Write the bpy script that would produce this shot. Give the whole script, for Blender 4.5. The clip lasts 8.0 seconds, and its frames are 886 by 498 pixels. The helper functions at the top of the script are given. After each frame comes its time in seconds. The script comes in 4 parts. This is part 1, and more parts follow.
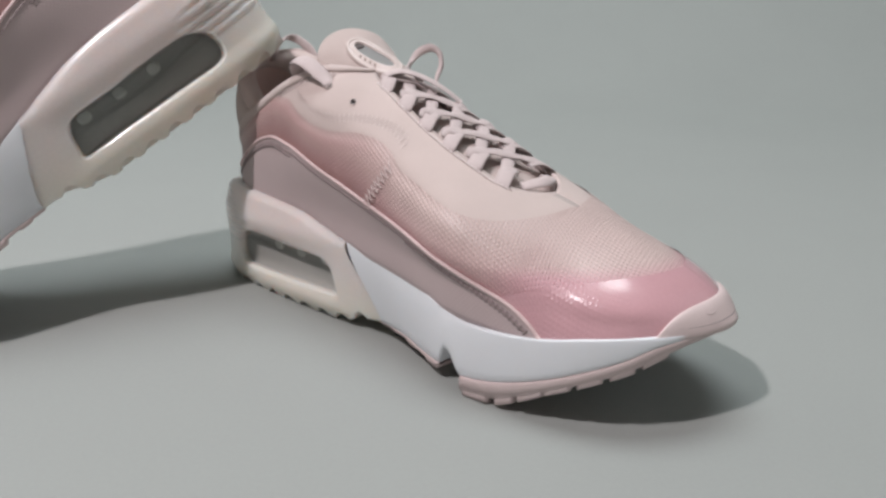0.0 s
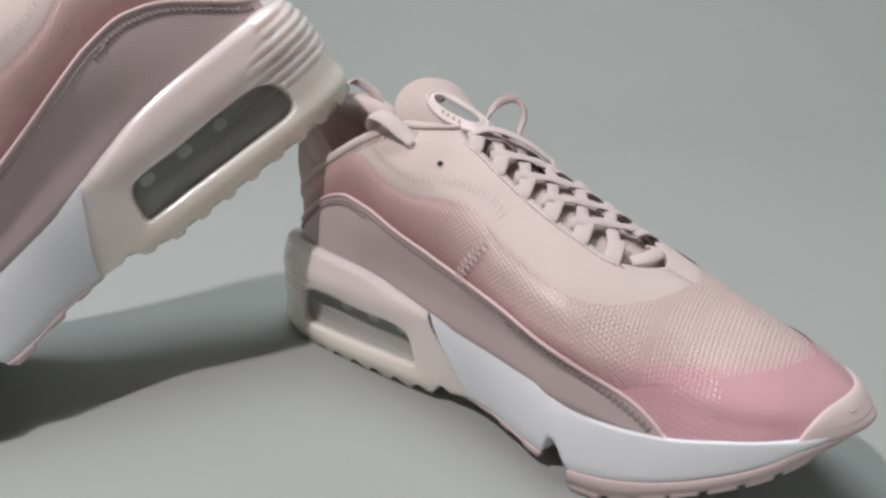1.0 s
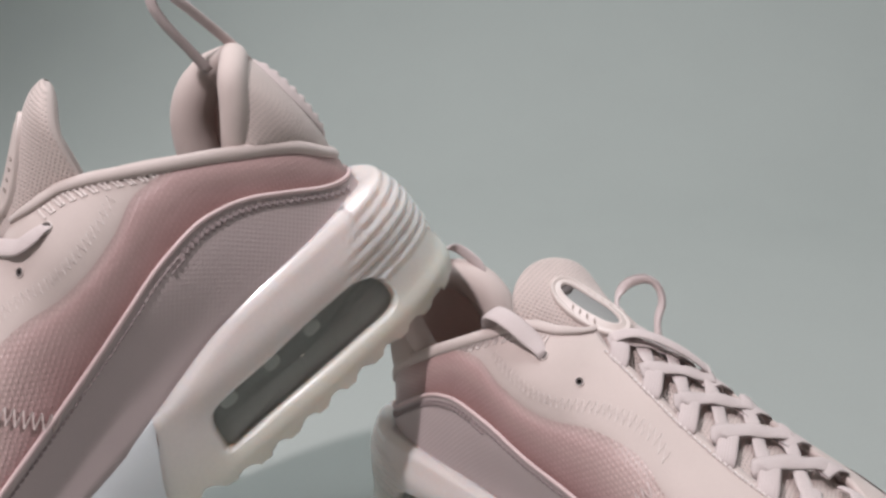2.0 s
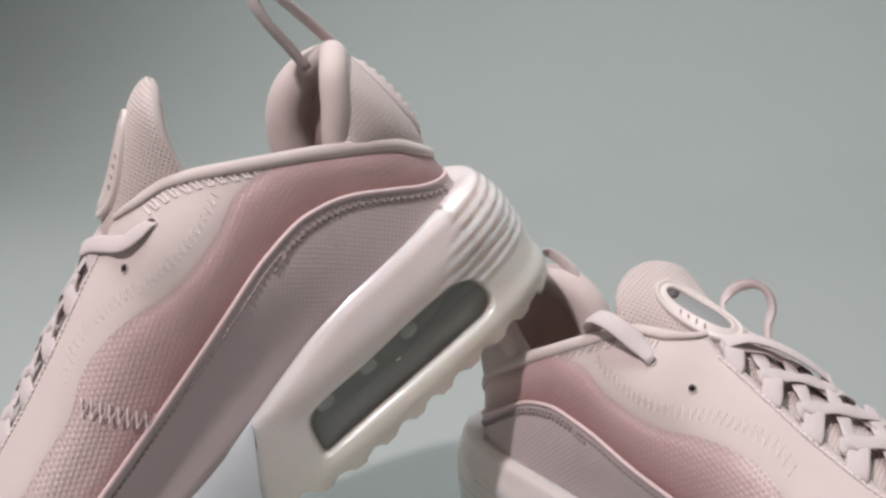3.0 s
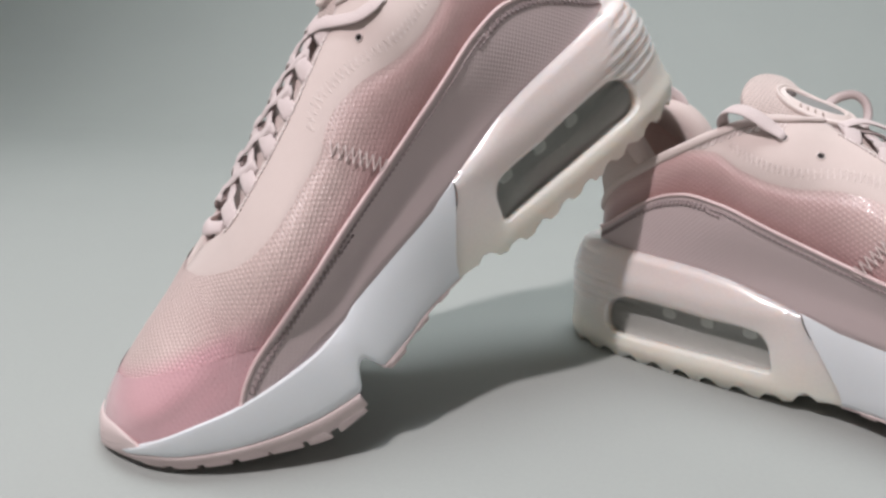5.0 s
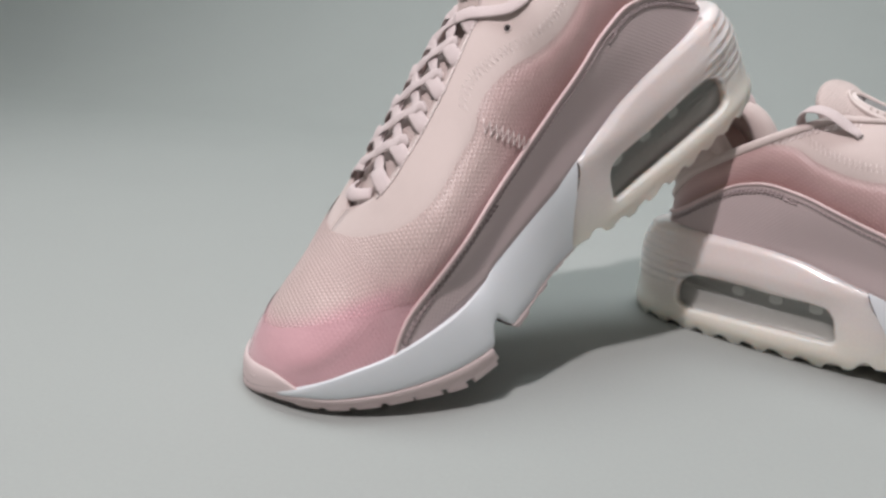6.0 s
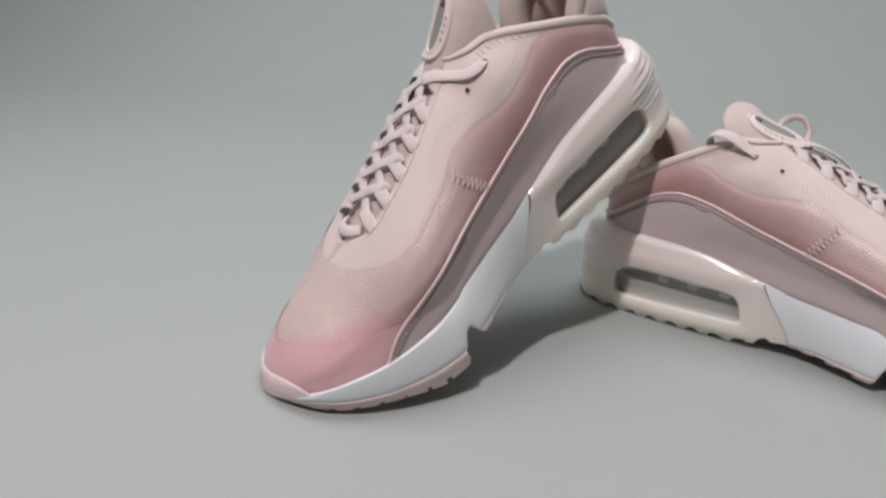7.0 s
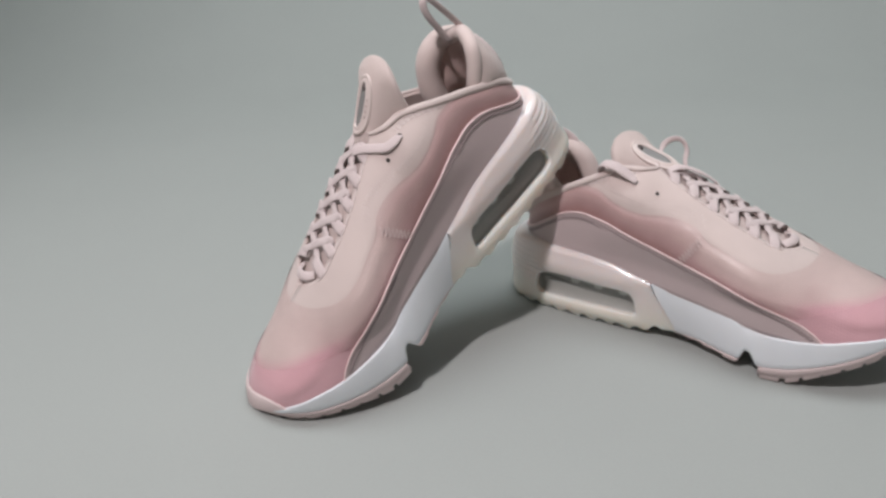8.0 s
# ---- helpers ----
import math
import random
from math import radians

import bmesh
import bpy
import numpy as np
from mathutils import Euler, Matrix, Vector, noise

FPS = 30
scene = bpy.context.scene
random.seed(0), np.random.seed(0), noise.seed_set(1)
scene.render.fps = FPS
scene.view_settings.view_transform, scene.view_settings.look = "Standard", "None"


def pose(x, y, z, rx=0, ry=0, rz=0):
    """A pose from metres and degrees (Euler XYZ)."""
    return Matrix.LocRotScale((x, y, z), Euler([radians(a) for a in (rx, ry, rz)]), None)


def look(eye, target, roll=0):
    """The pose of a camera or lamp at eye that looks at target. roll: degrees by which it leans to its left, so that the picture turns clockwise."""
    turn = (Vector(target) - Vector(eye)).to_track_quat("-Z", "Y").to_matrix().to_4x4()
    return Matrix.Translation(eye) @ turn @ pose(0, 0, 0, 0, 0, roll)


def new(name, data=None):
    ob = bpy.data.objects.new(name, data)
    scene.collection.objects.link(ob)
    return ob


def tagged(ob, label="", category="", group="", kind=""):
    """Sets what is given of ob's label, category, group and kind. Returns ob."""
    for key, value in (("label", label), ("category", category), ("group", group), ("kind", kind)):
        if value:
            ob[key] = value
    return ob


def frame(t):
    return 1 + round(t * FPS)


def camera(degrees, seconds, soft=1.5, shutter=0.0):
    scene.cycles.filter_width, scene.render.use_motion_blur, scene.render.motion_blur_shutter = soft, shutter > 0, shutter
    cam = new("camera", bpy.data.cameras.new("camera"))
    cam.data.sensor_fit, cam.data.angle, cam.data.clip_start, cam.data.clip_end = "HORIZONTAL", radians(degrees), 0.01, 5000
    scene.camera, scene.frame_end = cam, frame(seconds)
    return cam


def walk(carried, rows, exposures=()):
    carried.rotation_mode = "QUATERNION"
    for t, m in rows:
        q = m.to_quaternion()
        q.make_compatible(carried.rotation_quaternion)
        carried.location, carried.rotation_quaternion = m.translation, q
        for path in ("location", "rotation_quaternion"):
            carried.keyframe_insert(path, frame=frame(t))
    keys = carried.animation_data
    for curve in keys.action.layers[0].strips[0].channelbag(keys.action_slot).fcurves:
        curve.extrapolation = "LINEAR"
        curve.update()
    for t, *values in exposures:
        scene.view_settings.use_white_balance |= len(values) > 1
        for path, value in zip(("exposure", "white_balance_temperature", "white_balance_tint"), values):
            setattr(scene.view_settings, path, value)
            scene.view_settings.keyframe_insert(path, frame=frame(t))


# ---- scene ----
cam = camera(58.0, 8.0, soft=2.8)
# seconds, eye in metres, Euler turn in degrees
ROWS = [
    (0.0, 0.0851, 0.0010, 0.1725, 71.37, -0.43, 11.11),
    (0.5, 0.0574, 0.0070, 0.1797, 71.10, -1.05, 11.02),
    (1.0, 0.0316, 0.0291, 0.1962, 71.07, -0.70, 10.40),
    (1.5, 0.0036, 0.0643, 0.2248, 71.68, -0.09, 10.30),
    (2.0, -0.0264, 0.0973, 0.2483, 73.61, 0.51, 11.51),
    (2.2, -0.0343, 0.1075, 0.2575, 73.72, 0.61, 12.36),
    (3.5, -0.0570, 0.0877, 0.2201, 75.62, 1.35, 15.23),
    (4.0, -0.0720, 0.0696, 0.2035, 74.94, 1.43, 14.54),
    (4.5, -0.0875, 0.0400, 0.1842, 74.71, 1.08, 13.83),
    (5.0, -0.1198, 0.0093, 0.1697, 74.43, 0.08, 11.89),
    (5.2, -0.1308, -0.0021, 0.1640, 74.66, -0.34, 11.62),
    (6.5, -0.2085, -0.0687, 0.1813, 72.16, -3.40, 7.26),
    (7.0, -0.1999, -0.1035, 0.2377, 69.10, -1.53, 4.64),
    (7.5, -0.1768, -0.1457, 0.2930, 67.33, 1.23, 3.74),
    (8.0, -0.1471, -0.1764, 0.3369, 64.58, 2.71, 3.22),
]
walk(cam, [(t, pose(x, y, z, rx, ry, rz)) for t, x, y, z, rx, ry, rz in ROWS],
     [(0.0, -0.17), (2.0, -0.13), (3.5, -0.02), (5.0, 0.06), (6.5, -0.11), (8.0, -0.20)])

# ---- light: one small key lamp high on the left, an added fill lamp, and a dim room ----
world = bpy.data.worlds.new("studio_world")
world.use_nodes = True
world.node_tree.nodes["Background"].inputs[0].default_value = (1.0, 0.94, 0.80, 1)
world.node_tree.nodes["Background"].inputs[1].default_value = 0.11
scene.world = world
scene.view_settings.exposure = 0.0


def area_lamp(name, eye, target, size, watts, colour):
    data = bpy.data.lights.new(name, "AREA")
    data.shape, data.size, data.energy, data.color = "DISK", size, watts, colour
    lamp = new(name, data)
    lamp.matrix_world = look(eye, target)
    return lamp


def spot_lamp(name, eye, target, radius, watts, colour, cone):
    data = bpy.data.lights.new(name, "SPOT")
    data.shadow_soft_size, data.energy, data.color = radius, watts, colour
    data.spot_size, data.spot_blend = radians(cone), 1.0
    lamp = new(name, data)
    lamp.matrix_world = look(eye, target)
    return lamp


spot_lamp("key_lamp", (-0.57, -0.37, 1.46), (-0.06, 0.42, 0.06), 0.045, 86.0, (1.0, 0.945, 0.972), 100)
# unseen overhead lamp, added to brighten the backdrop and lift the shadows
area_lamp("fill_lamp", (-0.15, 1.05, 2.5), (-0.2, 1.6, 0.6), 1.7, 62.0, (0.88, 0.962, 0.995))


# ---- materials ----
def material(name, colour, rough=0.6, var=0.06, scale=60.0, fine=900.0, bump=0.05, coat=0.0, sss=0.0,
             pattern="", pitch=0.002, depth=0.3, ramp=None, sheen=0.0, spec=0.5, front=None, bands=None, rise=None, spark=0.0, wave=0.0, shine=0.0, least=0.0, toe=None):
    m = bpy.data.materials.new(name)
    m.use_nodes = True
    nt = m.node_tree
    N, link = nt.nodes.new, nt.links.new
    p = nt.nodes["Principled BSDF"]
    p.inputs["Roughness"].default_value = rough
    p.inputs["Specular IOR Level"].default_value = spec
    p.inputs["Coat Weight"].default_value = coat
    p.inputs["Coat Roughness"].default_value = 0.12
    p.inputs["Sheen Weight"].default_value = sheen
    if sss:
        p.inputs["Subsurface Weight"].default_value = sss
        p.inputs["Subsurface Radius"].default_value = (1.0, 0.84, 0.74)
        p.inputs["Subsurface Scale"].default_value = 0.010
    tc = N("ShaderNodeTexCoord")
    big = N("ShaderNodeTexNoise")
    big.inputs["Scale"].default_value = scale
    big.inputs["Detail"].default_value = 4
    link(tc.outputs["Object"], big.inputs["Vector"])
    small = N("ShaderNodeTexNoise")
    small.inputs["Scale"].default_value = fine
    small.inputs["Detail"].default_value = 3
    link(tc.outputs["Object"], small.inputs["Vector"])
    add = N("ShaderNodeMath")
    add.operation = "ADD"
    link(big.outputs["Fac"], add.inputs[0])
    link(small.outputs["Fac"], add.inputs[1])
    mr = N("ShaderNodeMapRange")
    mr.inputs["From Min"].default_value, mr.inputs["From Max"].default_value = 0.6, 1.4
    mr.inputs["To Min"].default_value, mr.inputs["To Max"].default_value = 1 - var, 1 + var
    link(add.outputs[0], mr.inputs["Value"])
    if ramp:
        uv = N("ShaderNodeUVMap")
        uv.uv_map = "norm"
        sep = N("ShaderNodeSeparateXYZ")
        link(uv.outputs[0], sep.inputs[0])
        cr = N("ShaderNodeValToRGB")
        while len(cr.color_ramp.elements) < len(ramp):
            cr.color_ramp.elements.new(0.5)
        for e, (at, c) in zip(cr.color_ramp.elements, ramp):
            e.position, e.color = at, (*c, 1)
        wob = N("ShaderNodeMath")
        wob.operation = "MULTIPLY_ADD"
        wob.inputs[1].default_value = 0.16
        link(big.outputs["Fac"], wob.inputs[0])
        link(sep.outputs["Y"], wob.inputs[2])
        off = N("ShaderNodeMath")
        off.operation = "SUBTRACT"
        off.inputs[1].default_value = 0.08
        link(wob.outputs[0], off.inputs[0])
        link(off.outputs[0], cr.inputs["Fac"])
        base = cr.outputs["Color"]
        if front:
            # another dye towards the toe
            c2 = N("ShaderNodeValToRGB")
            while len(c2.color_ramp.elements) < len(front):
                c2.color_ramp.elements.new(0.5)
            for e, (at, c) in zip(c2.color_ramp.elements, front):
                e.position, e.color = at, (*c, 1)
            link(off.outputs[0], c2.inputs["Fac"])
            so = N("ShaderNodeSeparateXYZ")
            link(tc.outputs["Object"], so.inputs[0])
            fr = N("ShaderNodeMapRange")
            fr.interpolation_type = "SMOOTHSTEP"
            fr.inputs["From Min"].default_value, fr.inputs["From Max"].default_value = 0.090, 0.165
            link(so.outputs["X"], fr.inputs["Value"])
            mc = N("ShaderNodeMix")
            mc.data_type = "RGBA"
            link(fr.outputs[0], mc.inputs[0])
            link(base, mc.inputs[6])
            link(c2.outputs["Color"], mc.inputs[7])
            base = mc.outputs[2]
            if toe:
                # and a third one creeping up round the tip
                bz = N("ShaderNodeMapRange")
                bz.interpolation_type = "SMOOTHSTEP"
                bz.inputs["From Min"].default_value, bz.inputs["From Max"].default_value = 0.0590, 0.0525
                link(so.outputs["Z"], bz.inputs["Value"])
                bx = N("ShaderNodeMapRange")
                bx.interpolation_type = "SMOOTHSTEP"
                bx.inputs["From Min"].default_value, bx.inputs["From Max"].default_value = 0.188, 0.222
                link(so.outputs["X"], bx.inputs["Value"])
                both = N("ShaderNodeMath")
                both.operation = "MULTIPLY"
                link(bz.outputs[0], both.inputs[0])
                link(bx.outputs[0], both.inputs[1])
                mt = N("ShaderNodeMix")
                mt.data_type = "RGBA"
                mt.inputs[7].default_value = (*toe, 1)
                link(both.outputs[0], mt.inputs[0])
                link(base, mt.inputs[6])
                base = mt.outputs[2]
    elif rise:
        # the colour changes with height
        so = N("ShaderNodeSeparateXYZ")
        link(tc.outputs["Object"], so.inputs[0])
        hr = N("ShaderNodeMapRange")
        hr.inputs["From Max"].default_value = 0.062
        link(so.outputs["Z"], hr.inputs["Value"])
        cr = N("ShaderNodeValToRGB")
        while len(cr.color_ramp.elements) < len(rise):
            cr.color_ramp.elements.new(0.5)
        for e, (at, c) in zip(cr.color_ramp.elements, rise):
            e.position, e.color = at, (*c, 1)
        link(hr.outputs[0], cr.inputs["Fac"])
        base = cr.outputs["Color"]
    else:
        rgb = N("ShaderNodeRGB")
        rgb.outputs[0].default_value = (*colour, 1)
        base = rgb.outputs[0]
    mul = N("ShaderNodeVectorMath")
    mul.operation = "SCALE"
    link(base, mul.inputs[0])
    link(mr.outputs[0], mul.inputs["Scale"])
    link(mul.outputs[0], p.inputs["Base Color"])
    height = small.outputs["Fac"]
    dist = bump * 0.001
    if pattern:
        uv2 = N("ShaderNodeUVMap")
        uv2.uv_map = "metric"
        mp = N("ShaderNodeMapping")
        mp.inputs["Scale"].default_value = (1 / pitch, 1 / pitch, 1)
        link(uv2.outputs[0], mp.inputs["Vector"])
        if pattern == "dots":
            vo = N("ShaderNodeTexVoronoi")
            vo.inputs["Randomness"].default_value = 0.06
            vo.inputs["Scale"].default_value = 1.0
            mp.inputs["Rotation"].default_value = (0, 0, 0.35)
            # every second row stands between the dots of the last
            sk = N("ShaderNodeSeparateXYZ")
            link(mp.outputs[0], sk.inputs[0])
            shx = N("ShaderNodeMath")
            shx.operation = "MULTIPLY_ADD"
            shx.inputs[1].default_value = 0.5
            link(sk.outputs["Y"], shx.inputs[0])
            link(sk.outputs["X"], shx.inputs[2])
            cb = N("ShaderNodeCombineXYZ")
            link(shx.outputs[0], cb.inputs["X"])
            link(sk.outputs["Y"], cb.inputs["Y"])
            link(cb.outputs[0], vo.inputs["Vector"])
            sh = N("ShaderNodeMapRange")
            sh.interpolation_type = "SMOOTHSTEP"
            sh.inputs["From Min"].default_value, sh.inputs["From Max"].default_value = 0.40, 0.10
            link(vo.outputs["Distance"], sh.inputs["Value"])
            height = sh.outputs[0]
        elif pattern == "weave":
            sx = N("ShaderNodeSeparateXYZ")
            link(mp.outputs[0], sx.inputs[0])
            waves = []
            for axis in ("X", "Y"):
                k = N("ShaderNodeMath")
                k.operation = "MULTIPLY"
                k.inputs[1].default_value = 6.28318
                link(sx.outputs[axis], k.inputs[0])
                sn = N("ShaderNodeMath")
                sn.operation = "SINE"
                link(k.outputs[0], sn.inputs[0])
                waves.append(sn.outputs[0])
            mx = N("ShaderNodeMath")
            mx.operation = "MULTIPLY"
            link(waves[0], mx.inputs[0])
            link(waves[1], mx.inputs[1])
            height = mx.outputs[0]
        elif pattern == "rib":
            sx = N("ShaderNodeSeparateXYZ")
            link(mp.outputs[0], sx.inputs[0])
            k = N("ShaderNodeMath")
            k.operation = "MULTIPLY"
            k.inputs[1].default_value = 6.28318
            link(sx.outputs["Y"], k.inputs[0])
            sn = N("ShaderNodeMath")
            sn.operation = "SINE"
            link(k.outputs[0], sn.inputs[0])
            height = sn.outputs[0]
        if bands:
            # the emboss shows only behind and ahead of these lengths
            so = N("ShaderNodeSeparateXYZ")
            link(tc.outputs["Object"], so.inputs[0])
            total = None
            if least:
                ground = N("ShaderNodeValue")
                ground.outputs[0].default_value = least
                total = ground.outputs[0]
            for a, b in bands:
                ms = N("ShaderNodeMapRange")
                ms.interpolation_type = "SMOOTHSTEP"
                ms.inputs["From Min"].default_value, ms.inputs["From Max"].default_value = a, b
                link(so.outputs["X"], ms.inputs["Value"])
                if total is None:
                    total = ms.outputs[0]
                else:
                    ad = N("ShaderNodeMath")
                    ad.operation = "ADD"
                    link(total, ad.inputs[0])
                    link(ms.outputs[0], ad.inputs[1])
                    total = ad.outputs[0]
            mm = N("ShaderNodeMath")
            mm.operation = "MULTIPLY"
            link(height, mm.inputs[0])
            link(total, mm.inputs[1])
            height = mm.outputs[0]
        if spark:
            # the raised cells are paler than the ground between them; on the film, painted glints
            sp = N("ShaderNodeMapRange")
            sp.inputs["To Min"].default_value, sp.inputs["To Max"].default_value = 1.0, 1 + spark
            link(height, sp.inputs["Value"])
            sm = N("ShaderNodeMath")
            sm.operation = "MULTIPLY"
            link(mr.outputs[0], sm.inputs[0])
            link(sp.outputs[0], sm.inputs[1])
            link(sm.outputs[0], mul.inputs["Scale"])
        if shine:
            # and glossier
            rs = N("ShaderNodeMapRange")
            rs.inputs["To Min"].default_value, rs.inputs["To Max"].default_value = rough, shine
            link(height, rs.inputs["Value"])
            link(rs.outputs[0], p.inputs["Roughness"])
        dist = depth * 0.001
        mixh = N("ShaderNodeMath")
        mixh.operation = "MULTIPLY_ADD"
        mixh.inputs[1].default_value = 0.25
        link(small.outputs["Fac"], mixh.inputs[0])
        link(height, mixh.inputs[2])
        height = mixh.outputs[0]
    if wave:
        # slow unevenness on top of the grain
        wv = N("ShaderNodeMath")
        wv.operation = "MULTIPLY_ADD"
        wv.inputs[1].default_value = wave
        link(big.outputs["Fac"], wv.inputs[0])
        link(height, wv.inputs[2])
        height = wv.outputs[0]
    bp = N("ShaderNodeBump")
    bp.inputs["Strength"].default_value = 1.0
    bp.inputs["Distance"].default_value = dist
    link(height, bp.inputs["Height"])
    link(bp.outputs[0], p.inputs["Normal"])
    return m


BEIGE = (0.578, 0.467, 0.44)
PINK = (0.49, 0.31, 0.305)
ROSE = (0.60, 0.335, 0.365)
M_PAPER = material("grey_paper", (0.322, 0.330, 0.316), 0.85, 0.025, 6, 500, 0.02, spec=0.3)
M_WALL = material("white_wall_paint", (0.74, 0.72, 0.69), 0.8, 0.03, 3, 120, 0.1)
M_BEIGE = material("beige_suede", BEIGE, 0.8, 0.05, 45, 2200, 0.07, sheen=0.15, spec=0.35, wave=7.0)
# spark here puts the raised dots' glints into the colour as paleness
M_FILM = material("pink_film", PINK, 0.42, 0.10, 38, 1500, 0.03, coat=0.0, pattern="dots", pitch=0.0020, depth=0.24, spark=0.24, wave=4.0, shine=0.12, bands=[(0.085, 0.150)], least=0.30, toe=(0.57, 0.315, 0.345),
                  ramp=[(0.0, (0.27, 0.140, 0.136)), (0.25, (0.35, 0.200, 0.195)), (0.55, (0.47, 0.302, 0.294)), (0.82, (0.44, 0.282, 0.274)), (1.0, (0.49, 0.350, 0.336))],
                  front=[(0.0, (0.53, 0.305, 0.31)), (0.3, (0.57, 0.395, 0.383)), (0.6, (0.575, 0.43, 0.408)), (1.0, (0.54, 0.408, 0.385))])
M_ROSE = material("rose_gloss_film", ROSE, 0.22, 0.05, 40, 900, 0.04, coat=1.0, pattern="dots", pitch=0.0022, depth=0.17, wave=4.0, bands=[(0.262, 0.215)])
M_MAUVE = material("mauve_leather", (0.50, 0.395, 0.395), 0.5, 0.045, 40, 1800, 0.05, pattern="weave", pitch=0.0024, depth=0.06, spark=0.05, wave=5.0, bands=[(0.085, 0.050), (0.165, 0.190)])
M_PIPING = material("pale_pink_edge", (0.66, 0.49, 0.485), 0.5, 0.03)
M_BINDING = material("beige_binding", (0.57, 0.465, 0.44), 0.75, 0.05, 60, 1600, 0.08, sheen=0.2, spec=0.3)
M_THREAD = material("mauve_thread", (0.30, 0.23, 0.23), 0.7, 0.1)
M_PALE_THREAD = material("pale_thread", (0.66, 0.565, 0.545), 0.6, 0.05)
M_STITCH = material("beige_thread", (0.66, 0.555, 0.53), 0.65, 0.05)
M_ZIGZAG = material("white_thread", (0.58, 0.455, 0.44), 0.6, 0.05)
M_WHITE = material("white_foam", (0.76, 0.765, 0.795), 0.5, 0.015, 45, 1200, 0.05, sss=0.08, wave=5.0)
# pinker towards the top, painting in the panel's tint seen through the rubber
M_CLEAR = material("milky_rubber", (0.86, 0.795, 0.755), 0.28, 0.04, 25, 700, 0.02, coat=0.6, sss=0.9,
                   rise=[(0.0, (0.78, 0.73, 0.64)), (0.16, (0.79, 0.73, 0.66)), (0.45, (0.80, 0.715, 0.685)), (1.0, (0.77, 0.66, 0.645))])
# slightly darker above: shade under the window's upper lip, put into the colour
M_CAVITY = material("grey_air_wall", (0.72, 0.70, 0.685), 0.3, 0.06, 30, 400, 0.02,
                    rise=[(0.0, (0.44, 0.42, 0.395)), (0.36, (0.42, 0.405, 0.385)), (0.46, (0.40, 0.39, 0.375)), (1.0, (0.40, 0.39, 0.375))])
M_POST = material("pale_air_post", (0.70, 0.70, 0.67), 0.4, 0.03)
M_RUBBER = material("pink_rubber", (0.63, 0.505, 0.495), 0.6, 0.04, 60, 900, 0.05)
M_LACE = material("beige_lace", (0.575, 0.47, 0.462), 0.75, 0.06, 80, 1500, 0.05, pattern="rib", pitch=0.0010, depth=0.05, sheen=0.15)
M_KNIT = material("beige_knit", (0.60, 0.48, 0.45), 0.85, 0.05, 80, 1500, 0.05, pattern="dots", pitch=0.0016, depth=-0.30, spark=-0.26, sheen=0.2)
M_LINING = material("rose_lining", (0.56, 0.40, 0.37), 0.85, 0.05, 50, 1200, 0.1, sheen=0.3)
M_BADGE = material("beige_badge", (0.61, 0.505, 0.475), 0.4, 0.03, 60, 900, 0.03)
M_SLOT = material("grey_slot", (0.20, 0.19, 0.185), 0.5, 0.05)
M_DARK = material("hole_shade", (0.10, 0.08, 0.078), 0.7, 0.05)

glass = bpy.data.materials.new("clear_film")
glass.use_nodes = True
gn = glass.node_tree
gn.nodes.clear()
g_out, g_mix = gn.nodes.new("ShaderNodeOutputMaterial"), gn.nodes.new("ShaderNodeMixShader")
g_tr, g_gl = gn.nodes.new("ShaderNodeBsdfTransparent"), gn.nodes.new("ShaderNodeBsdfGlossy")
g_tr.inputs[0].default_value = (0.95, 0.955, 0.945, 1)
g_gl.inputs["Roughness"].default_value = 0.12
g_fr = gn.nodes.new("ShaderNodeFresnel")
g_fr.inputs[0].default_value = 1.45
gn.links.new(g_fr.outputs[0], g_mix.inputs[0])
gn.links.new(g_tr.outputs[0], g_mix.inputs[1])
gn.links.new(g_gl.outputs[0], g_mix.inputs[2])
gn.links.new(g_mix.outputs[0], g_out.inputs[0])


# ---- tools for shapes ----
def spline(pts):
    """A smooth curve through (x, value) pairs, as a function of x."""
    xs, ys = np.array([p[0] for p in pts], float), np.array([p[1] for p in pts], float)
    d = np.diff(ys) / np.diff(xs)
    s = np.empty(len(xs))
    s[0], s[-1] = d[0], d[-1]
    for i in range(1, len(xs) - 1):
        s[i] = 0 if d[i - 1] * d[i] <= 0 else 2 * d[i - 1] * d[i] / (d[i - 1] + d[i])

    def at(x):
        x = min(max(float(x), xs[0]), xs[-1])
        i = min(int(np.searchsorted(xs, x, "right")) - 1, len(xs) - 2)
        h = xs[i + 1] - xs[i]
        u = (x - xs[i]) / h
        return float((2 * u ** 3 - 3 * u ** 2 + 1) * ys[i] + (u ** 3 - 2 * u ** 2 + u) * h * s[i]
                     + (3 * u ** 2 - 2 * u ** 3) * ys[i + 1] + (u ** 3 - u ** 2) * h * s[i + 1])
    return at


